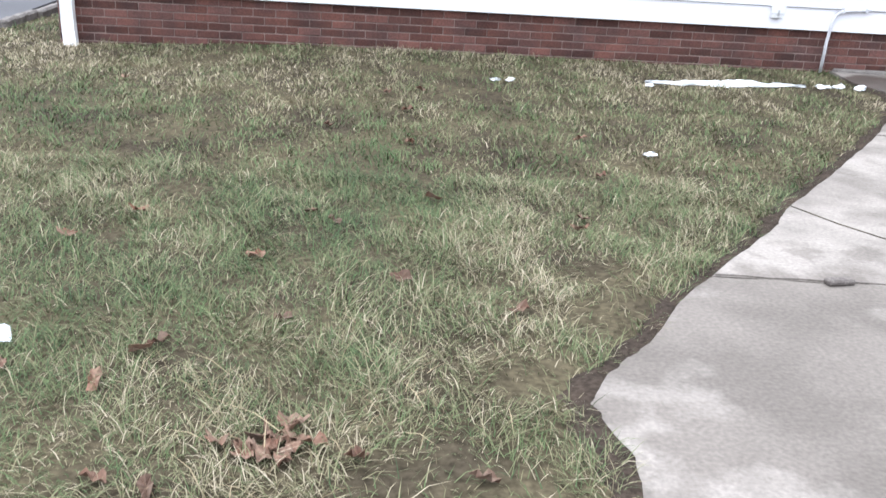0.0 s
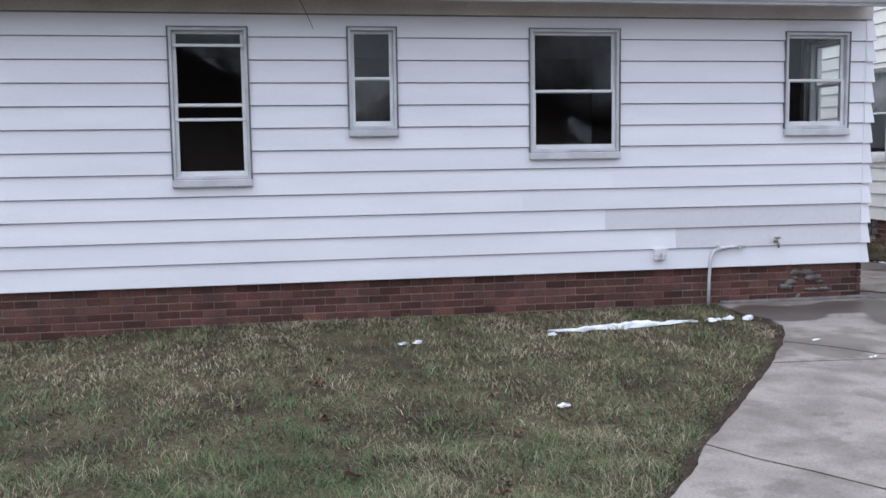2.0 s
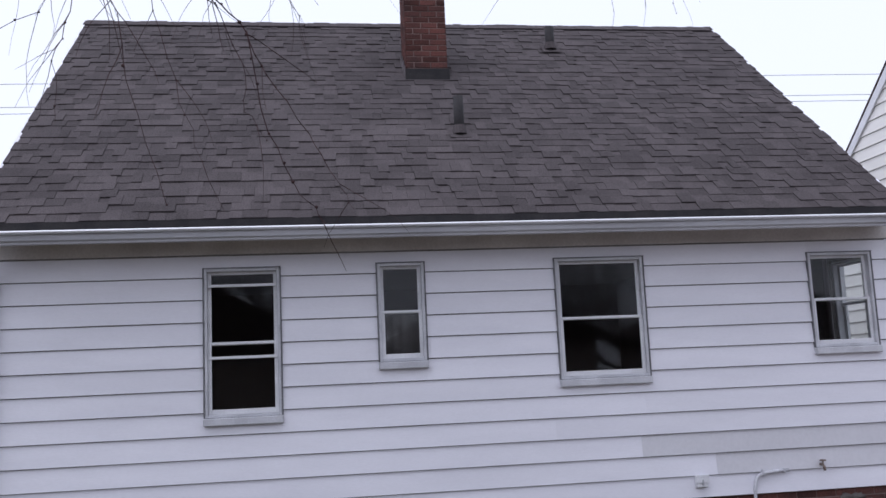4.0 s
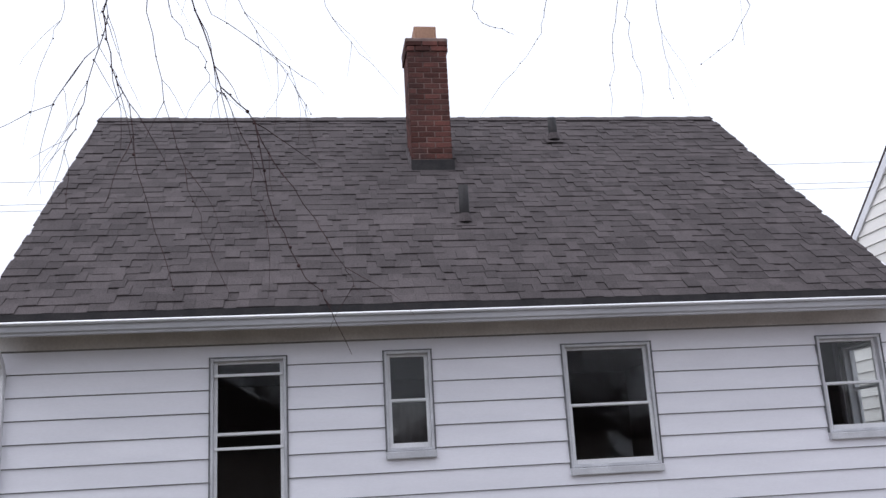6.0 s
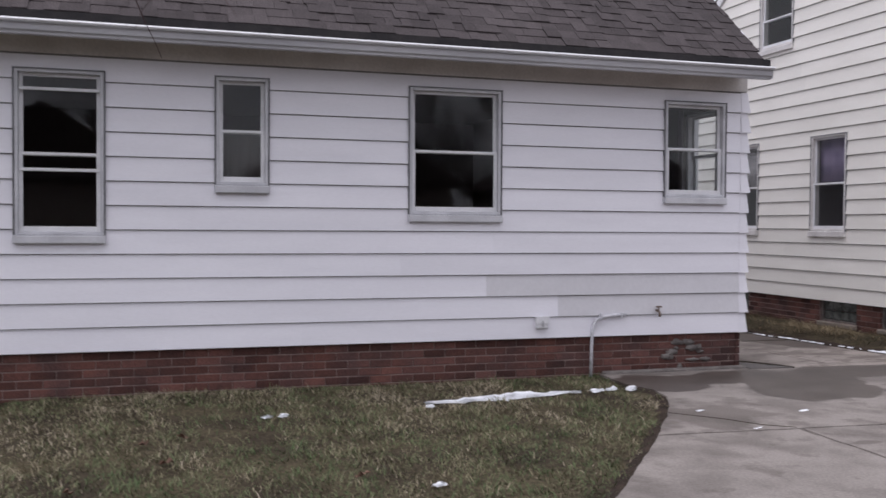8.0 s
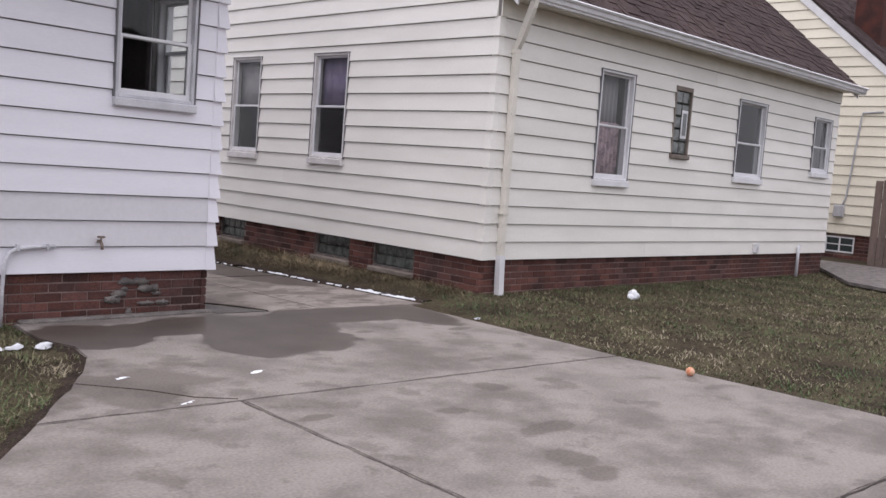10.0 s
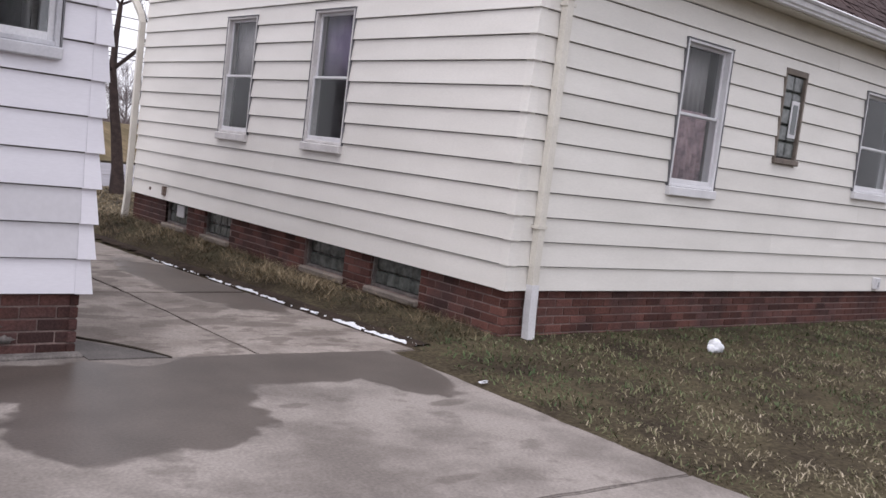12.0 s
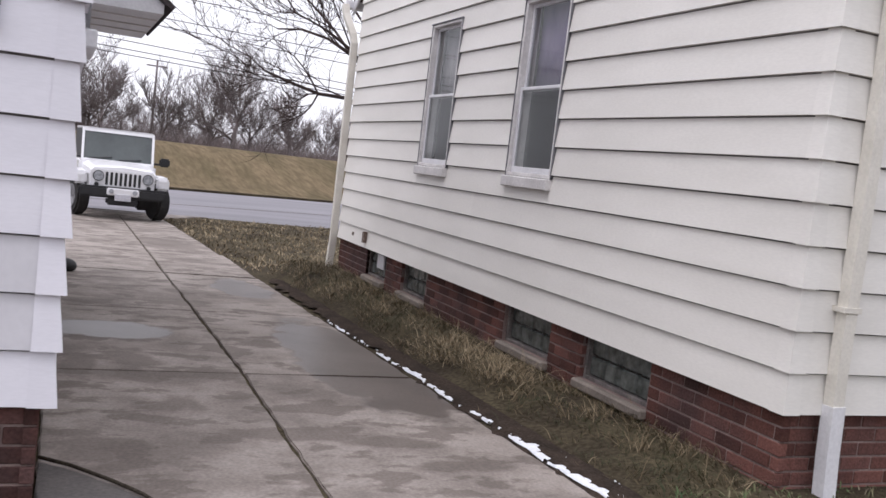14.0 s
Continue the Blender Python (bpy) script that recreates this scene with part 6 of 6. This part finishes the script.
# two limbs arch forward over the camera, then the twigs hang from them
limb_1 = [(-2.5, -2.6, 4.2), (-1.9, -1.2, 5.1), (-1.3, 0.6, 5.5), (-0.85, 2.4, 5.2), (-0.6, 3.6, 4.75)]
limb_2 = [(-2.5, -2.6, 4.2), (-1.2, -1.4, 5.5), (0.2, 0.6, 6.0), (1.4, 2.6, 5.7), (2.2, 3.9, 5.1)]
rod(bm, limb_1, 0.09, 0.025, 7)
rod(bm, limb_2, 0.08, 0.02, 7)
put("limb", mesh_of("limb", bm, BARK, True), hanging)
bm = bmesh.new()
Y = 4.0
hung = [
    ([(-0.6, 3.6, 4.75), (-0.38, Y, 3.99), (-0.24, Y, 3.55), (-0.08, Y, 3.36), (0.02, Y, 2.83), (0.18, Y, 2.52), (0.30, Y, 2.37)], 0.0065),
    ([(-0.6, 3.6, 4.75), (-0.84, Y, 3.98), (-0.80, Y, 3.66), (-0.71, Y, 3.47), (-0.66, Y, 3.10), (-0.47, Y, 2.48)], 0.0055),
    ([(-0.85, 2.9, 5.0), (-0.88, Y, 3.79), (-1.09, Y, 3.45), (-1.45, Y, 3.25)], 0.004),
    ([(-0.85, 2.9, 5.0), (-0.82, Y, 3.95), (-0.93, Y, 3.45), (-1.0, Y, 3.2), (-0.99, Y, 2.9)], 0.004),
    ([(-0.6, 3.6, 4.75), (-0.62, Y, 3.98), (-0.53, Y, 3.47), (-0.40, Y, 3.0), (-0.30, Y, 2.7)], 0.004),
    ([(-0.6, 3.6, 4.75), (-0.30, Y, 3.98), (0.05, Y, 3.73), (0.29, Y, 3.51)], 0.0035),
    ([(-0.08, Y, 3.36), (0.02, Y, 3.14), (0.22, Y, 2.84), (0.36, Y, 2.58), (0.44, Y, 2.44)], 0.004),
    ([(-0.24, Y, 3.55), (-0.10, Y, 3.2), (-0.08, Y, 2.95), (0.02, Y, 2.80)], 0.0035),
    ([(-0.6, 3.6, 4.75), (-0.50, Y, 3.95), (-0.33, Y, 3.7), (-0.28, Y, 3.55), (-0.22, Y, 3.5)], 0.0035),
    ([(-0.4, 3.8, 4.5), (-0.12, Y, 3.98), (0.10, Y, 3.62), (0.22, Y, 3.4)], 0.003),
    ([(-0.9, 3.0, 5.0), (-1.05, Y, 4.0), (-1.12, Y, 3.75)], 0.003),
    ([(0.2, 2.8, 5.4), (0.30, Y, 4.02), (0.48, Y, 3.75)], 0.003),
    ([(1.4, 2.6, 5.7), (1.11, Y, 4.02), (1.2, Y, 3.92), (1.34, Y, 3.87)], 0.003),
    ([(1.8, 3.3, 5.4), (1.53, Y, 4.03), (1.48, Y, 3.85), (1.33, Y, 3.65)], 0.003),
    ([(2.2, 3.9, 5.1), (1.94, Y, 4.04), (1.90, Y, 3.75), (1.85, Y, 3.39)], 0.003),
    ([(2.2, 3.9, 5.1), (2.00, Y, 4.0), (2.02, Y, 3.75), (2.05, Y, 3.52)], 0.0025),
    ([(2.2, 3.9, 5.1), (2.18, Y, 4.04), (2.21, Y, 3.75), (2.22, Y, 3.49)], 0.0025),
    ([(2.2, 3.9, 5.1), (2.75, Y, 4.06), (2.62, Y, 3.86), (2.41, Y, 3.70)], 0.003),
]
for pts, r in hung:
    twig(bm, pts, r * 0.95, rng, 0.9 if pts[1][0] < 0.6 else 0.15)
put("twigs", mesh_of("twigs", bm, TWIG), hanging)

# ---- wires ----
def wire(points, r, label):
    return tagged(tube("power_line", points, r, IRON, None, 5), label, "cable", "power lines")


for z0, z1 in ((7.5, 6.8), (6.95, 6.3), (8.9, 8.2), (9.4, 8.9), (10.9, 10.5), (6.6, 6.0)):
    wire([(-60 + 16 * k, 70, z0 + (z1 - z0) * (-60 + 16 * k - 7.4) / 17.6 + 0.00004 * (16 * k - 80) ** 2) for k in range(11)], 0.03, "black power line strung across the far side")
for z0 in (10.65, 9.95, 9.75):
    wire([(-60 + 16 * k, 27, z0 + 0.014 * (-60 + 16 * k + 9)) for k in range(10)], 0.008, "thin power line strung above the street")
for x, y, top, arms in ((13.6, 92, 8.2, 7.6), (-60, 70.12, 14.0, 13.2), (100, 70.12, 8.2, 7.8), (-60, 27.1, 11.0, 10.6), (84, 27.1, 13.0, 12.5)):
    pole = tagged(tube("utility_pole", [(x, y, float(ground_level(x, y)) - 0.3), (x, y, top)], 0.12, HAZED_BARK, None, 8, 0.7), "grey wooden utility pole by the road", "pole", "utility poles")
    boxes("cross_arm", [(x - 0.9, x + 0.9, y - 0.06, y + 0.06, arms, arms + 0.12)], HAZED_BARK, pole)

# ---- the parked car ----
def rounded(name, parts, material, parent, bevel=0.03, m=None, segs=2):
    bm = bmesh.new()
    for p in parts:
        made = bmesh.ops.create_cube(bm, size=1.0, matrix=Matrix.LocRotScale(((p[0] + p[1]) / 2, (p[2] + p[3]) / 2, (p[4] + p[5]) / 2), None, (p[1] - p[0], p[3] - p[2], p[5] - p[4])))
        bmesh.ops.bevel(bm, geom=list({e for v in made["verts"] for e in v.link_edges}), offset=bevel, segments=segs, affect="EDGES")
    return put(name, mesh_of(name, bm, material, False), parent, m)


def disc(bm, x, y, z, r, depth, segs=20):
    bmesh.ops.create_cone(bm, cap_ends=True, segments=segs, radius1=r, radius2=r, depth=depth, matrix=pose(x, y, z, 90, 0, 0))


car = tagged(new("parked_car"), "white boxy off-road car parked on the drive, nose on", "car")
car.matrix_basis = pose(7.32, 24.2, float(base_level(24.6)) - 0.005, 0, 0, 2.5)
# nose at y = 0 and tail at y = 4.1 in the car's own frame
rounded("body", [(-0.78, 0.78, 1.30, 4.05, 0.50, 1.12), (-0.74, 0.74, 0.55, 4.0, 0.42, 0.62)], CAR_PAINT, car, 0.05)
bm = bmesh.new()
sec = [(-0.72, 0.60), (-0.72, 0.98), (-0.62, 1.05), (0, 1.09), (0.62, 1.05), (0.72, 0.98), (0.72, 0.60)]
rows = [[bm.verts.new((x * s, y, z + dz)) for x, z in sec] for y, s, dz in ((0.14, 0.86, -0.03), (0.22, 0.88, 0.0), (0.8, 0.94, 0.03), (1.42, 1.0, 0.06))]
for a, b in zip(rows, rows[1:]):
    for k in range(6):
        bm.faces.new((a[k], a[k + 1], b[k + 1], b[k]))
bm.faces.new(rows[0])
bm.faces.new(rows[-1][::-1])
put("hood", mesh_of("hood", bm, CAR_PAINT, False), car)
rounded("grille", [(-0.60, 0.60, 0.10, 0.19, 0.63, 1.02)], CAR_PAINT, car, 0.035)
boxes("grille_slot", [(-0.315 + 0.09 * k - 0.025, -0.315 + 0.09 * k + 0.025, 0.085, 0.12, 0.69, 0.95) for k in range(8)], BLACK_PLASTIC, car, 0.012)
for s in (-1, 1):
    bm = bmesh.new()
    disc(bm, s * 0.475, 0.09, 0.86, 0.095, 0.05)
    lamp = put("headlamp", mesh_of("headlamp", bm, LAMP_GLASS, False), car)
    bm = bmesh.new()
    disc(bm, s * 0.475, 0.10, 0.86, 0.108, 0.03)
    put("bezel", mesh_of("bezel", bm, BLACK_PLASTIC, False), lamp)
    bm = bmesh.new()
    disc(bm, s * 0.50, 0.09, 0.69, 0.042, 0.04)
    put("indicator", mesh_of("indicator", bm, BLACK_PLASTIC, False), car)
    rounded("fender", [(s * 0.80 - 0.13, s * 0.80 + 0.13, 0.30, 1.25, 0.83, 0.93), (s * 0.80 - 0.13, s * 0.80 + 0.13, 0.24, 0.36, 0.66, 0.90), (s * 0.80 - 0.13, s * 0.80 + 0.13, 1.16, 1.30, 0.60, 0.90)], CAR_PAINT, car, 0.04)
    rounded("rear_fender", [(s * 0.80 - 0.13, s * 0.80 + 0.13, 2.75, 3.75, 0.85, 0.95)], CAR_PAINT, car, 0.04)
    mirror = rounded("mirror", [(s * 0.97 - 0.11, s * 0.97 + 0.11, 1.42, 1.55, 1.12, 1.30)], BLACK_PLASTIC, car, 0.03)
    boxes("mirror_arm", [(min(s * 0.74, s * 0.90), max(s * 0.74, s * 0.90), 1.46, 1.50, 1.14, 1.18)], BLACK_PLASTIC, mirror)
    for y, turn in ((0.78, 16), (3.25, 0)):
        bm = bmesh.new()
        bmesh.ops.create_cone(bm, cap_ends=True, segments=28, radius1=0.385, radius2=0.385, depth=0.25, matrix=pose(0, 0, 0, 0, 90, 0))
        bmesh.ops.bevel(bm, geom=[e for e in bm.edges if len(e.link_faces) == 2 and any(len(f.verts) > 5 for f in e.link_faces)], offset=0.04, segments=2, affect="EDGES")
        wheel = put("wheel", mesh_of("wheel", bm, TYRE, False), car, pose(s * 0.79, y, 0.385, 0, 0, turn))
        bm = bmesh.new()
        bmesh.ops.create_cone(bm, cap_ends=True, segments=24, radius1=0.235, radius2=0.235, depth=0.012, matrix=pose(s * 0.127, 0, 0, 0, 90, 0))
        for k in range(5):
            bmesh.ops.create_cube(bm, size=1.0, matrix=pose(s * 0.137, 0, 0, 72 * k, 0, 0) @ pose(0, 0, 0.12) @ Matrix.Diagonal((0.015, 0.07, 0.21, 1)))
        put("rim", mesh_of("rim", bm, ALLOY, False), wheel)
rounded("bumper", [(-0.84, 0.84, -0.06, 0.12, 0.44, 0.66), (-0.30, 0.30, -0.04, 0.20, 0.30, 0.46)], BLACK_PLASTIC, car, 0.04)
rounded("bumper_insert", [(-0.31, 0.31, -0.085, 0.0, 0.50, 0.645)], CAR_PAINT, car, 0.02)
bm = bmesh.new()
for s in (-1, 1):
    disc(bm, s * 0.225, -0.09, 0.58, 0.045, 0.02)
put("fog_lamp", mesh_of("fog_lamp", bm, LAMP_GLASS, False), car)
boxes("number_plate", [(-0.155, 0.155, -0.10, -0.088, 0.40, 0.53)], PLATE, car, 0.004)
bm = bmesh.new()
for x0, x1, z0, z1 in ((-0.74, -0.69, 1.14, 1.72), (0.69, 0.74, 1.14, 1.72), (-0.74, 0.74, 1.72, 1.79), (-0.74, 0.74, 1.10, 1.15)):
    vs = []
    for y in (0.0, 0.06):
        vs.append([bm.verts.new((x, 1.42 + y + (z - 1.12) * 0.34, z)) for x, z in ((x0, z0), (x1, z0), (x1, z1), (x0, z1))])
    bm.faces.new(vs[0])
    bm.faces.new(vs[1][::-1])
    for k in range(4):
        bm.faces.new((vs[0][k], vs[0][(k + 1) % 4], vs[1][(k + 1) % 4], vs[1][k]))
put("windscreen_surround", mesh_of("windscreen_surround", bm, CAR_PAINT), car)
bm = bmesh.new()
vs = [bm.verts.new((x, 1.45 + (z - 1.12) * 0.34, z)) for x, z in ((-0.70, 1.14), (0.70, 1.14), (0.70, 1.73), (-0.70, 1.73))]
bm.faces.new(vs)
thicken(bm, 0.006)
put("windscreen", mesh_of("windscreen", bm, CAR_GLASS), car)
for s in (-1, 1):
    tube("wiper", [(s * 0.30 - 0.28, 1.42, 1.165), (s * 0.30 + 0.02, 1.425, 1.19), (s * 0.30 + 0.18, 1.44, 1.21)], 0.012, BLACK_PLASTIC, car, 5)
rounded("hard_top", [(-0.72, 0.72, 1.66, 4.0, 1.12, 1.80)], BLACK_PLASTIC, car, 0.05)
rounded("roof_panel", [(-0.72, 0.72, 1.64, 4.0, 1.76, 1.81)], CAR_PAINT, car, 0.02)

# dark bag of rubble by the side step
bm = bmesh.new()
bmesh.ops.create_icosphere(bm, subdivisions=2, radius=0.10)
for v in bm.verts:
    v.co *= 1 + 0.25 * noise.noise(v.co * 6)
    v.co.z = max(v.co.z * 0.8, -0.06)
tagged(put("sack", mesh_of("sack", bm, BLACK_PLASTIC, True), None, pose(6.24, 15.2, float(base_level(15.2)) + 0.055)), "dark crumpled sack on the drive beside the wall", "sack")

# ---- plain unseen garages behind the walker, added to darken the window reflections ----
garage = tagged(empty("garage"), "plain unseen garage block behind the walker, added to darken window reflections", "garage")
boxes("wall", [(2.6, 8.6, -15.0, -10.0, -0.1, 2.6)], REFLECTED_WALL, garage)
extruded("roof", [(2.3, 2.55), (8.9, 2.55), (8.9, 2.65), (5.6, 4.6), (2.3, 2.65)], -15.3, -9.7, SHINGLE_B, garage)
for dx in (-8.2, 8.4, 16.8, 25.2):
    copy_thing(garage, pose(dx, 0, 0))
# unseen trees behind the walker, added only for the panes to mirror
for k, (x, y) in enumerate(((12.5, -17), (0, -18), (-6, -20))):
    copy_thing(kinds[k % 3], pose(x, y, -0.1, 0, 0, 70 * k)).scale = (1.1, 1.1, 1.1)
